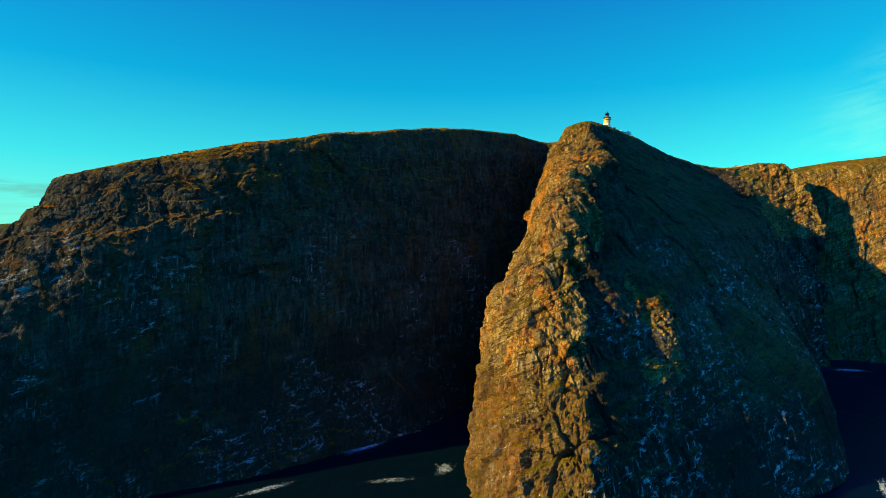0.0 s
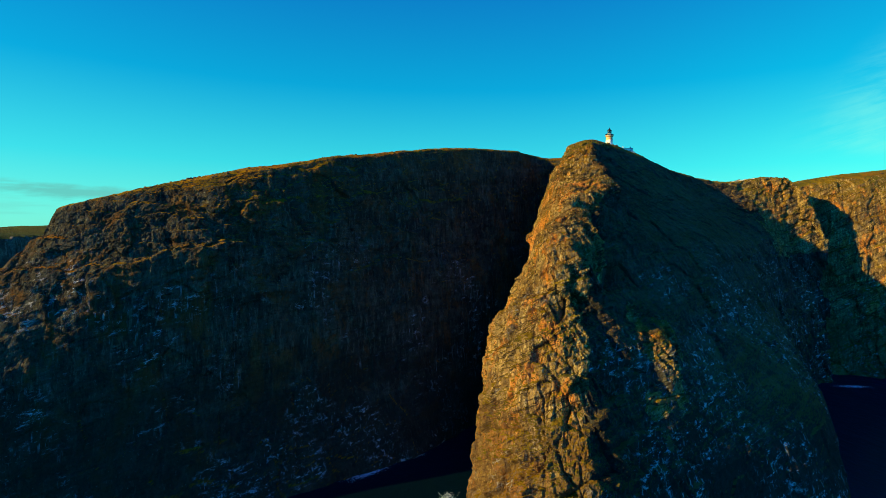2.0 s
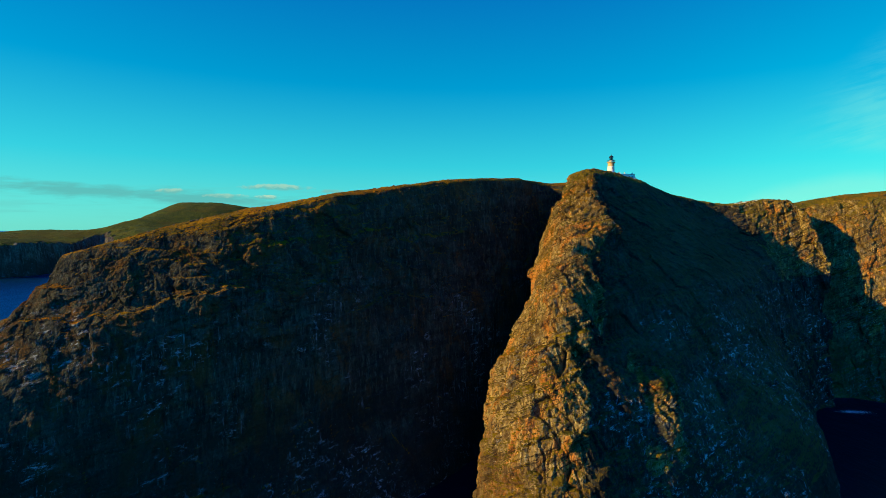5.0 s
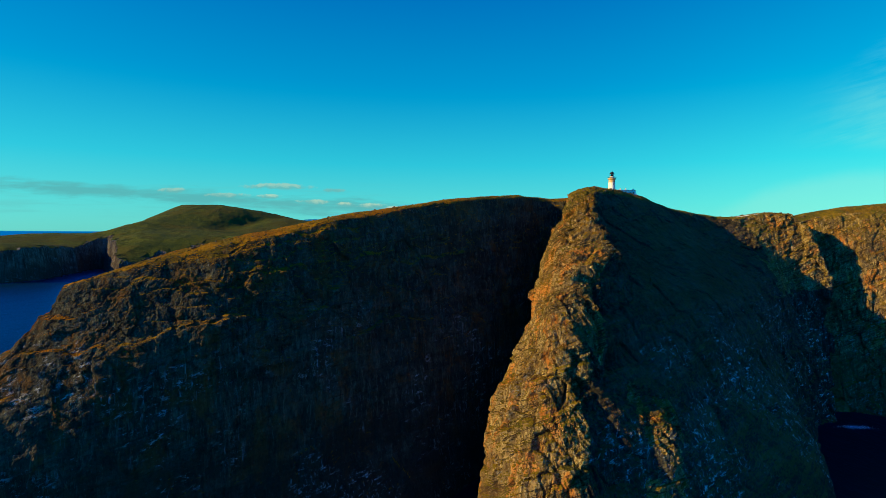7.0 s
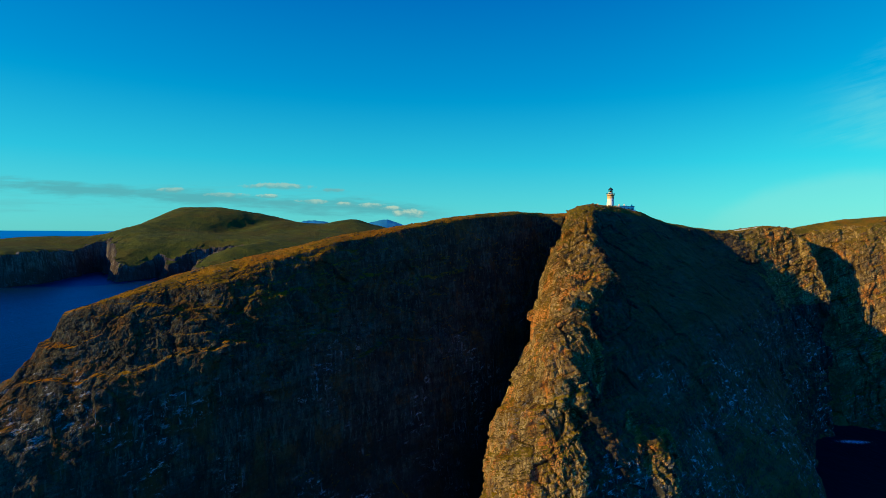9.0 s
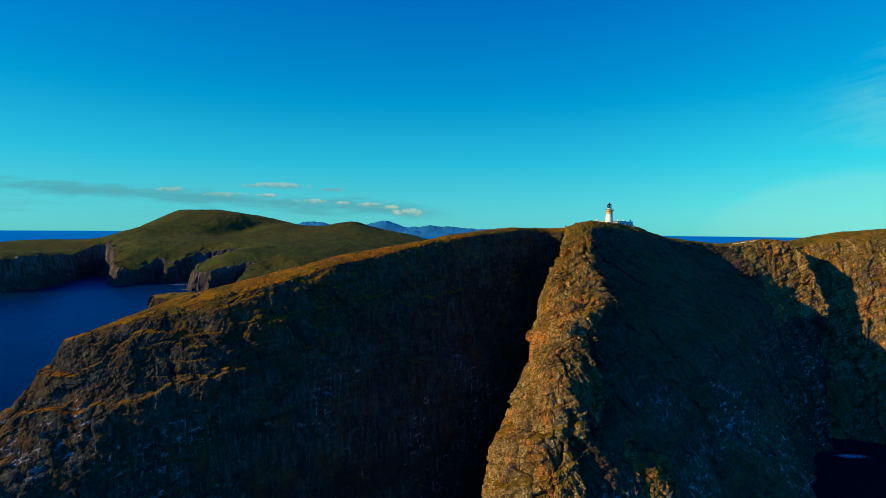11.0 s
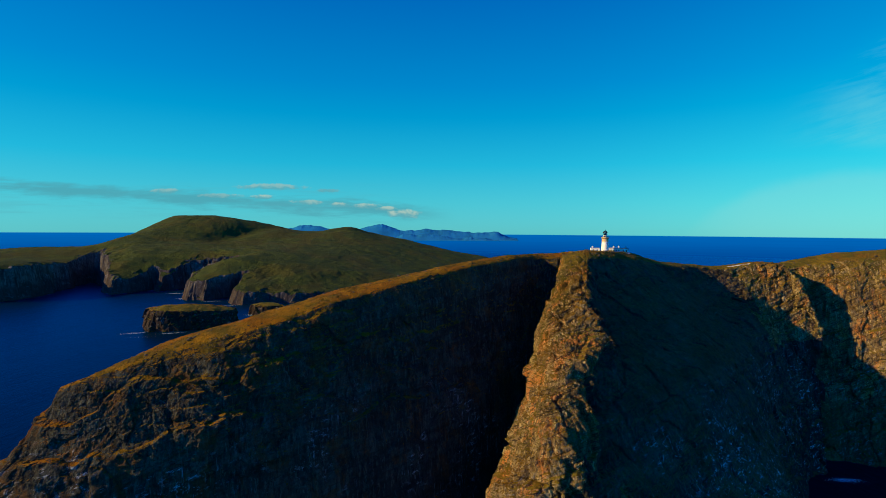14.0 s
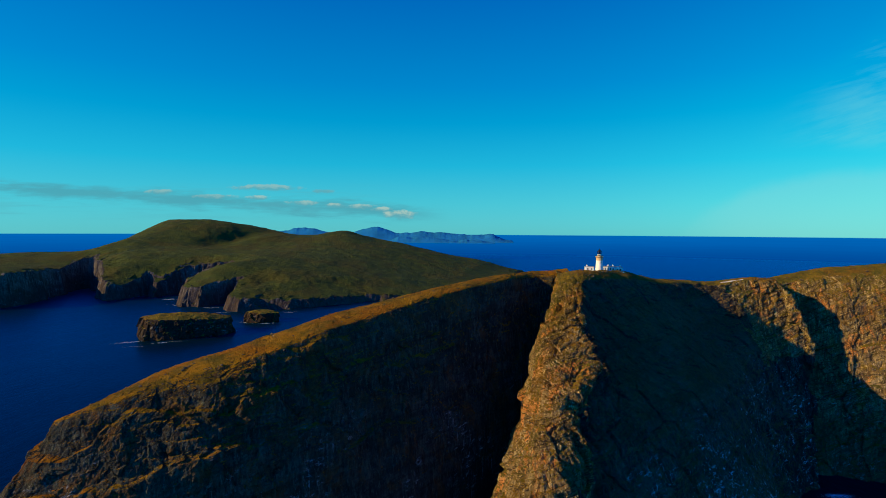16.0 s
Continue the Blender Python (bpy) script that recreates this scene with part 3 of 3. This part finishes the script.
# darkened copy of the ridge rock, with bird lime, paints the flank's shade
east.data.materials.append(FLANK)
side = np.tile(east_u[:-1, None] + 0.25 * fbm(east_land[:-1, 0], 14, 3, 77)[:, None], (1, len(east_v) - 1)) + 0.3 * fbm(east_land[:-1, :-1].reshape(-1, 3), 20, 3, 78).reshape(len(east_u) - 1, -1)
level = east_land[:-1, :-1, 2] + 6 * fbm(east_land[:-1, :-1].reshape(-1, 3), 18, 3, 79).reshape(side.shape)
# the rib that stands in sun keeps the lit rock
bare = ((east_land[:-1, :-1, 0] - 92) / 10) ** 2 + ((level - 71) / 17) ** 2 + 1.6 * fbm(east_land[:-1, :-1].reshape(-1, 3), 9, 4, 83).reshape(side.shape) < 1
shaded_limed = ((side > 4.2) & (side < 9.9)) | ((side >= 9.9) & (side < 13) & (level < 110))
east.data.polygons.foreach_set("material_index", (shaded_limed & ~bare & (east_v[None, :-1] < 6.8)).astype(np.int32).ravel())
tagged(east, "rugged sun-gilded rock ridge and cliffs with rusty lichen and turf", "cliff", kind="structure")


# ---- the far shore ----
def shore_distance(px, py, poly):
    """Distance inland from a closed shore line (negative at sea)."""
    best = np.full(px.shape, 1e9)
    inside = np.zeros(px.shape, bool)
    for (x0, y0), (x1, y1) in zip(poly, poly[1:] + poly[:1]):
        dx, dy = x1 - x0, y1 - y0
        t = np.clip(((px - x0) * dx + (py - y0) * dy) / (dx * dx + dy * dy), 0, 1)
        best = np.minimum(best, np.hypot(px - x0 - t * dx, py - y0 - t * dy))
        inside ^= ((y0 > py) != (y1 > py)) & (px < (x1 - x0) * (py - y0) / (y1 - y0 + 1e-12) + x0)
    return np.where(inside, best, -best)


FAR_SHORE = [(-1700, 1250), (-1330, 1400), (-1225, 1432), (-1215, 1470), (-1205, 1530), (-1265, 1740), (-1325, 1960), (-1290, 1960), (-1205, 1830), (-1110, 1700), (-1018, 1610), (-1010, 1680), (-985, 1760), (-928, 1705), (-905, 1800), (-850, 1850), (-735, 1850), (-725, 1790),
             (-815, 1720), (-800, 1570), (-783, 1540), (-738, 1506), (-692, 1505), (-650, 1560), (-630, 1610), (-612, 1560), (-605, 1445), (-585, 1418), (-500, 1445), (-373, 1500), (-243, 1621), (-60, 1700), (200, 2050), (457, 2812), (360, 3000), (-400, 3150), (-1300, 3300),
             (-2200, 2900), (-2200, 1600)]
# spot heights of the land across the bay, as on a map
SUMMITS = [(-1716, 2074, 121), (-1549, 2074, 131), (-1372, 2080, 144), (-1480, 2250, 118), (-1600, 2450, 95), (-1750, 2700, 60), (-1350, 2340, 200), (-1342, 2620, 269), (-1172, 2684, 266), (-920, 2684, 235), (-819, 2747, 205), (-800, 2610, 212), (-693, 2772, 178), (-650, 2400, 172), (-625, 2585, 196), (-520, 2460, 186),
           (-473, 2621, 220), (-359, 2621, 182), (-240, 2690, 166), (-57, 2684, 123), (208, 2684, 71), (400, 2760, 30)]
BROWS = [(-1210, 1470, 96), (-1205, 1500, 104), (-1300, 1700, 100), (-1330, 1853, 94), (-1095, 1700, 74), (-1165, 1800, 112), (-1258, 1950, 132), (-1250, 2040, 150), (-1130, 2147, 157), (-1000, 1785, 90), (-935, 1745, 48), (-915, 1850, 105), (-1036, 2160, 158), (-977, 2254, 162), (-785, 1900, 125), (-750, 1560, 62), (-710, 1720, 113), (-545, 1450, 50),
         (-590, 1620, 78), (-480, 1600, 63), (-400, 2085, 117), (-330, 1720, 61), (-85, 2080, 50), (220, 2500, 45), (-1950, 1800, 80), (-1445, 1935, 112), (-1290, 2140, 176), (-1700, 2900, 60), (-1000, 2350, 202), (-800, 2195, 143), (-700, 3050, 60), (-600, 2900, 150), (250, 2950, 20)]


def far_shore():
    xs = np.arange(-2150, 500, 4.5)
    ys = np.concatenate([np.arange(1300, 2200, 4.0), np.arange(2200, 3200, 9.0)])
    x, y = np.meshgrid(xs, ys, indexing="ij")
    p = np.stack([x.ravel(), y.ravel(), 0 * x.ravel()], 1)
    wander = fbm(p, 60, 4, 81).reshape(x.shape)
    inland = shore_distance(x + 12 * wander, y + 12 * fbm(p, 42, 4, 91, 0.6).reshape(x.shape), FAR_SHORE)
    spots = np.array(SUMMITS + BROWS, float)

    def bend(ax, ay, bx, by):
        r2 = ((ax[:, None] - bx) ** 2 + (ay[:, None] - by) ** 2) / 1e5
        return r2 * np.log(r2 + 1e-6)

    n = len(spots)
    base = np.stack([np.ones(n), spots[:, 0] / 1000, spots[:, 1] / 1000], 1)
    left = np.block([[bend(spots[:, 0], spots[:, 1], spots[:, 0], spots[:, 1]) + 0.02 * np.eye(n), base], [base.T, np.zeros((3, 3))]])
    w = np.linalg.solve(left, np.concatenate([spots[:, 2], np.zeros(3)]))
    land = bend(p[:, 0], p[:, 1], spots[:, 0], spots[:, 1]) @ w[:n] + w[n] + w[n + 1] * p[:, 0] / 1000 + w[n + 2] * p[:, 1] / 1000
    land = np.clip(land, 12, 270).reshape(x.shape)
    land = land - 28 * np.exp(-((((x + 930) - 0.35 * (y - 2394)) / 68) ** 2) - ((y - 2394) / 180) ** 2)
    # tall cliffs in the west, a lower edge under a long slope towards the east
    low_edge = np.clip((x + 640) / 160, 0, 1)
    lift = np.clip(inland / 15, 0, 1)
    lift = lift**0.8 * (1 - (0.12 + 0.34 * low_edge) * (1 - np.clip(inland / (90 + 70 * low_edge), 0, 1)))
    z = land * lift + 2.0 * wander * np.clip(inland / 60, 0, 1) + 0.6 * fbm(p, 16, 3, 95).reshape(x.shape) * np.clip(inland / 20, 0, 1)
    crag = 4.5 * facets(np.stack([p[:, 0], p[:, 1], 0 * p[:, 0]], 1), (26, 26, 26), 33).reshape(x.shape)
    z = z + crag * np.clip(inland / 12, 0, 1) * np.clip((60 - inland) / 40, 0, 1)
    z = np.where(inland < 0, np.maximum(-12, inland), z)
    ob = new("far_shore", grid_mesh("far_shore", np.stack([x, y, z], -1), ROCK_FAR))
    tagged(ob, "rounded green hills above dark sea cliffs across the bay", "hills", kind="structure")


far_shore()


def stack(name, centre, half, height, turn, lean, label, step_size=2.0):
    """A steep-sided rock islet with a turf lid."""
    n = int(2 * math.pi * (half[0] + half[1]) / 2 / step_size)
    a = np.linspace(0, 2 * math.pi, n + 1)
    v = np.concatenate([np.linspace(-0.15, 1, int(height / step_size) + 4), 1 + np.linspace(0.05, 1, int(min(half) / step_size) + 2)])
    ca, sa = np.cos(a)[:, None], np.sin(a)[:, None]
    shrink = np.where(v < 1, 1.0 - 0.10 * np.clip(v, 0, 1) ** 2, 0.90 * np.maximum(0.001, 2 - v))[None, :]
    super_r = 1 / (np.abs(ca) ** 2.5 + np.abs(sa) ** 2.5) ** (1 / 2.5)
    x, y = half[0] * ca * super_r * shrink, half[1] * sa * super_r * shrink
    z = height * np.where(v < 1, v, 1 + 0.24 * (1 - (2 - v) ** 2))[None, :] + lean * x
    z = np.where(v[None, :] < 0.3, height * v[None, :], z)
    c, s = math.cos(turn), math.sin(turn)
    pts = np.stack([centre[0] + c * x - s * y, centre[1] + s * x + c * y, z + 0 * x], -1)
    flat = pts.reshape(-1, 3)
    off = (5.0 * facets(flat, (18, 18, 30), 3) + 2.2 * facets(flat, (7, 7, 12), 13)).reshape(n + 1, len(v))
    off[-1] = off[0]
    out = np.stack([np.cos(a + turn)[:, None] + 0 * x, np.sin(a + turn)[:, None] + 0 * x, 0 * x], -1)
    side = np.clip((1.25 - v) / 0.25, 0, 1)[None, :, None]
    top = fbm(flat, 14, 3, 23).reshape(n + 1, len(v))
    top[-1] = top[0]
    pts = pts + out * off[..., None] * side
    pts[..., 2] += 1.5 * top * (1 - side[..., 0])
    ob = new(name, grid_mesh(name, pts, ROCK_ISLET))
    return tagged(ob, label, "sea stack")


stack("rock_islet", (-535, 1108), (92, 46), 38, radians(30), -0.06, "flat-topped grassy rock stack rising from the bay")
stack("skerry", (-435, 1280), (40, 28), 22, radians(25), -0.05, "small bare rock islet ringed with white surf")


# ---- lighthouse station ----
def shape(name, bm, mat, parent=None, label=""):
    mesh = bpy.data.meshes.new(name)
    bmesh.ops.recalc_face_normals(bm, faces=bm.faces)
    bm.to_mesh(mesh)
    bm.free()
    mesh.materials.append(mat)
    ob = new(name, mesh)
    if parent:
        ob.parent = parent
    if label:
        tagged(ob, label)
    return ob


def turned(profile, sides=32):
    """A solid of revolution from (radius, height) pairs."""
    bm = bmesh.new()
    rings = []
    for r, z in profile:
        rings.append([bm.verts.new((r * math.cos(2 * math.pi * k / sides), r * math.sin(2 * math.pi * k / sides), z)) for k in range(sides)])
    for a, b in zip(rings, rings[1:]):
        for k in range(sides):
            bm.faces.new((a[k], a[(k + 1) % sides], b[(k + 1) % sides], b[k]))
    bm.faces.new(rings[0][::-1])
    bm.faces.new(rings[-1])
    return bm


def block(size, at=(0, 0, 0), turn=0.0, bevel=0.06):
    """A bevelled block standing on at."""
    bm = bmesh.new()
    bmesh.ops.create_cube(bm, size=1, matrix=Matrix.Translation(at) @ Matrix.Rotation(turn, 4, "Z") @ Matrix.Translation((0, 0, size[2] / 2)) @ Matrix.Diagonal((*size, 1)))
    if bevel:
        bmesh.ops.bevel(bm, geom=bm.edges[:], offset=bevel, segments=1, affect="EDGES")
    return bm


def empty(name, at, turn=0.0):
    ob = new(name)
    ob.matrix_world = pose(*at, 0, 0, turn)
    return ob


def lighthouse(at):
    t = empty("lighthouse", at)
    tagged(t, "white tapering stone lighthouse tower with black lantern and buff gallery", "lighthouse")
    shape("tower", turned([(3.4, -2), (3.4, 0.6), (3.1, 0.9), (2.6, 9.4)]), WHITE, t)
    shape("upper_band", turned([(2.6, 9.4), (2.64, 9.45), (2.5, 11.6)]), BUFF, t, "buff painted band round the tower top")
    shape("cornice", turned([(2.5, 11.6), (2.75, 11.8), (3.25, 12.3), (3.3, 12.75), (3.0, 12.8)]), BUFF, t, "buff painted cornice under the gallery")
    rail = shape("gallery_rail", turned([(3.22, 13.8), (3.26, 13.8), (3.26, 13.86), (3.22, 13.86)]), BLACK, t)
    for k in range(16):
        a = 2 * math.pi * k / 16
        post = bmesh.new()
        bmesh.ops.create_cone(post, segments=6, radius1=0.04, radius2=0.04, depth=1.05, cap_ends=True, matrix=Matrix.Translation((3.24 * math.cos(a), 3.24 * math.sin(a), 13.3)))
        shape("baluster", post, BLACK, rail)
    shape("lantern_base", turned([(1.75, 12.75), (1.75, 14.3), (1.7, 14.35)]), WHITE, t)
    shape("lantern_glass", turned([(1.6, 14.35), (1.6, 16.6)], 16), PANE, t, "clear glazed lantern")
    for k in range(16):
        a = 2 * math.pi * k / 16
        shape("glazing_bar", block((0.08, 0.08, 2.25), (1.62 * math.cos(a), 1.62 * math.sin(a), 14.35), a, 0), BLACK, t)
    shape("dome", turned([(1.85, 16.6), (1.85, 16.8), (1.55, 17.3), (1.1, 17.75), (0.35, 17.95), (0.3, 18.3), (0.38, 18.5), (0.1, 18.75), (0.05, 19.6)]), BLACK, t, "black domed roof with ball finial")
    shape("lens", turned([(0.5, 14.4), (0.75, 14.9), (0.8, 15.4), (0.75, 15.9), (0.5, 16.3)], 16), DARK, t, "dark glass lens behind the panes")
    for z in (3.5, 7.4):
        shape("window", block((0.5, 0.3, 1.1), (0.6, -3.1 + z * 0.068, z), 0, 0), DARK, t)
    return t


def house(name, at, size, turn, roof_h, label, chimneys=(), windows=3, wall=None):
    """A low keepers' building: walls, parapet roof, chimneys, windows and a door."""
    w, d, h = size
    t = empty(name, at, turn)
    tagged(t, label, "house")
    shape("wall", block((w, d, h + 2.5), (0, 0, -2.5)), wall or WHITE, t)
    shape("roof", block((w + 0.4, d + 0.4, roof_h), (0, 0, h + 0.004), 0, 0.12), SLATE, t)
    for x in chimneys:
        c = shape("chimney", block((1.1, 0.8, 1.2), (x, 0, h + roof_h)), wall or WHITE, t)
        shape("chimney_pot", turned([(0.2, h + roof_h + 1.2), (0.16, h + roof_h + 1.7)], 10), BUFF, c).location = (x, 0, 0)
    for k in range(windows):
        x = (k + 0.5) / windows * w * 0.86 - w * 0.43
        shape("window", block((0.9, 0.12, 1.3), (x, -d / 2 - 0.01, h * 0.36), 0, 0.02), DARK, t)
    return t


TOWER = (130.6, 427, 190.6)
lighthouse(TOWER)
house("keepers_house", (140, 436, 190.6), (12, 7, 3.7), -8, 0.5, "long low white flat-roofed keepers' house beside the tower", (-4.5, 0.5, 4.5), 5)
house("store_house", (149, 435, 190.2), (6, 6, 3.8), -8, 0.45, "small white store house with grey roof on the hilltop", (1.5,), 2)
house("tower_annex", (123.6, 431, 191.0), (7, 5, 3.4), -8, 0.4, "small white annex against the lighthouse yard", (-2.0,), 2)


def yard_wall(start, end):
    """A low whitewashed wall with a coping, between two places."""
    a, b = Vector(start), Vector(end)
    t = empty("yard_wall", a, math.degrees(math.atan2(b.y - a.y, b.x - a.x)))
    tagged(t, "low whitewashed yard wall on the grassy hilltop", "wall", group="yard walls of the station")
    long = (b - a).length
    shape("wall_body", block((long, 0.5, 2.6), (long / 2, 0, -1.4)), WHITE, t)
    shape("coping", block((long + 0.1, 0.62, 0.14), (long / 2, 0, 1.2), 0, 0.03), STONE, t)


yard_wall((116, 424, 190.4), (126, 421, 190.4))
yard_wall((135, 423, 189.9), (151, 427, 188.8))


def track(u0, u1, level, wide):
    """A pale trodden track over the saddle, laid on the land."""
    i0, i1 = np.searchsorted(east_u, (u0, u1))
    j0, j1 = np.searchsorted(east_v, (level, level + wide))
    pts = east_land[i0:i1:3, j0:j1].copy()
    pts[..., 2] += 0.25
    tagged(new("track", grid_mesh("track", pts, GRAVEL)), "pale gravel track over the grassy saddle", "track", kind="structure")


track(10.15, 10.75, 7.0, 0.10)


# ---- surf ----
def surf(centre, length, width, turn, flecks, seed):
    """Broken white water: many small ragged flecks in a streak, lying on the sea."""
    r = random.Random(seed)
    bm = bmesh.new()
    c, s = math.cos(turn), math.sin(turn)
    for _ in range(4 * flecks):
        u, w = r.gauss(0, 0.34) * length, r.gauss(0, 0.30) * width
        bulk = max(0.15, 1 - abs(u) / length)
        size = r.uniform(0.015, 0.055) * width * bulk + 0.08
        px, py = centre[0] + c * u - s * w, centre[1] + s * u + c * w
        tilt = turn + r.uniform(-0.5, 0.5)
        ring = []
        n = r.randint(6, 9)
        for k in range(n):
            a = 2 * math.pi * k / n
            d = size * r.uniform(0.55, 1.25)
            ex, ey = d * 2.2 * math.cos(a), d * math.sin(a)
            ring.append(bm.verts.new((px + ex * math.cos(tilt) - ey * math.sin(tilt), py + ex * math.sin(tilt) + ey * math.cos(tilt), 0.05)))
        top = bm.verts.new((px, py, 0.05 + size * r.uniform(0.1, 0.35)))
        for k in range(n):
            bm.faces.new((ring[k], ring[(k + 1) % n], top))
    ob = shape("surf", bm, FOAM)
    tagged(ob, "white surf breaking on dark water at the rocks", "surf", group="surf along the shore", kind="stuff")


SURF = [((-38, 264), 20, 5, 0.75, 120), ((-14, 286), 7, 3, 0.7, 40), ((-74, 218), 16, 3, 0.6, 70), ((2, 240), 9, 5, 1.2, 34), ((-22, 228), 16, 4, 0.2, 24),
        ((340, 436), 22, 6, 0.0, 120), ((232, 324), 14, 4, 1.1, 60), ((205, 275), 16, 4, 1.2, 60), ((195, 226), 16, 5, 1.0, 60),
        ((-612, 1030), 50, 12, 0.5, 70), ((-545, 1030), 60, 9, 0.45, 50), ((-580, 992), 50, 6, 0.2, 24), ((-405, 1418), 32, 9, 0.1, 60), ((-462, 1256), 34, 12, -0.3, 70), ((-415, 1246), 32, 9, 0.3, 50),
        ((-858, 1668), 60, 14, 0.1, 60), ((-770, 1535), 70, 12, -0.5, 70), ((-660, 1490), 70, 12, 0.2, 60), ((-580, 1412), 50, 12, 0.3, 50), ((-470, 1150), 40, 16, 0.5, 30)]
for k, (centre, length, width, turn, flecks) in enumerate(SURF):
    surf(centre, length, width, turn, flecks, 100 + k)


# ---- the farthest isles, on the skyline ----
def isle(name, profile, y, deep, low, seed):
    """A far, low range of hills: profile is (x, height) along it, low its foot."""
    xs = np.linspace(profile[0][0], profile[-1][0], 160)
    tops = np.interp(xs, *zip(*profile))
    p = np.stack([xs, 0 * xs, 0 * xs], 1)
    tops = tops + 5 * fbm(p, 60, 4, seed) * np.clip((tops - low) / 30, 0, 1)
    v = np.linspace(0, 1, 24)
    ridge = np.sin(np.pi * np.clip(v, 0, 1)) ** 0.8
    pts = np.zeros((160, 24, 3))
    pts[..., 0] = xs[:, None]
    pts[..., 1] = y + deep * (v[None, :] - 0.5)
    pts[..., 2] = low + np.maximum(0, tops - low)[:, None] * ridge[None, :]
    pts[..., 2] += (6 * fbm(pts.reshape(-1, 3), 70, 4, seed + 5).reshape(160, 24)) * ridge[None, :]
    ob = new(name, grid_mesh(name, pts, HAZE))
    tagged(ob, "hills of distant isles on the sea horizon, painted haze blue", "distant isles", kind="structure")


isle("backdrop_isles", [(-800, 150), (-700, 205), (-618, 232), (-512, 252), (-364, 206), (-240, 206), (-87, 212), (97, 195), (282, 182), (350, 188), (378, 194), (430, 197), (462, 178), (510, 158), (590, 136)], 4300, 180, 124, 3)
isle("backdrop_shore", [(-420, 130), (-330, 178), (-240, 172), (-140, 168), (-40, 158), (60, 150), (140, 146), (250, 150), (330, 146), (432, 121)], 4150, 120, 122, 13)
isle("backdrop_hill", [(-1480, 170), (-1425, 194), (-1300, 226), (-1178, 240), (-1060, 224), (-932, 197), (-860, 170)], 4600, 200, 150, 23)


# ---- loose stones on the turf ----
def boulder_mesh(seed):
    r = random.Random(seed)
    bm = bmesh.new()
    bmesh.ops.create_icosphere(bm, subdivisions=2, radius=1.0)
    for v in bm.verts:
        n = noise.noise(v.co * 1.3 + Vector((seed * 7.1, 0, 0))) * 0.5 + noise.cell(v.co * 1.1 + Vector((seed, 3, 5))) * 0.18
        v.co *= 1 + n
        v.co.x *= 1.3
        v.co.z *= 0.7
    bmesh.ops.recalc_face_normals(bm, faces=bm.faces)
    mesh = bpy.data.meshes.new("boulder")
    bm.to_mesh(mesh)
    bm.free()
    mesh.materials.append(STONE)
    return mesh


BOULDERS = [boulder_mesh(k) for k in range(4)]


def scatter(land, u, v, count, span, low, high, sizes, seed, label):
    """Stones bedded in the ground, between two sections and two levels of a cliff's land."""
    r = random.Random(seed)
    for _ in range(count):
        i = int(np.searchsorted(u, r.uniform(*span)))
        j = int(np.searchsorted(v, r.uniform(low, high)))
        i, j = min(i, land.shape[0] - 1), min(j, land.shape[1] - 1)
        ob = new("boulder", BOULDERS[r.randrange(4)])
        k = r.uniform(*sizes) * r.uniform(0.6, 1.0)
        x, y, z = land[i, j]
        ob.matrix_world = pose(float(x), float(y), float(z) + 0.15 * k, r.uniform(-12, 12), r.uniform(-12, 12), r.uniform(0, 360)) @ Matrix.Diagonal((k, k, k, 1))
        tagged(ob, label, "boulder", group="boulders on the turf")


scatter(west_land, west_u, west_v, 60, (2.2, 9.5), 3.9, 4.9, (0.4, 1.1), 5, "grey lichened boulder bedded in dry golden turf")
scatter(east_land, east_u, east_v, 26, (2.0, 6.0), 6.6, 7.6, (0.5, 1.3), 6, "grey weathered boulder on the grassy ridge top")
scatter(east_land, east_u, east_v, 24, (9.5, 15.5), 6.8, 7.7, (0.6, 1.6), 7, "brown weathered boulder on the eastern cliff brow")
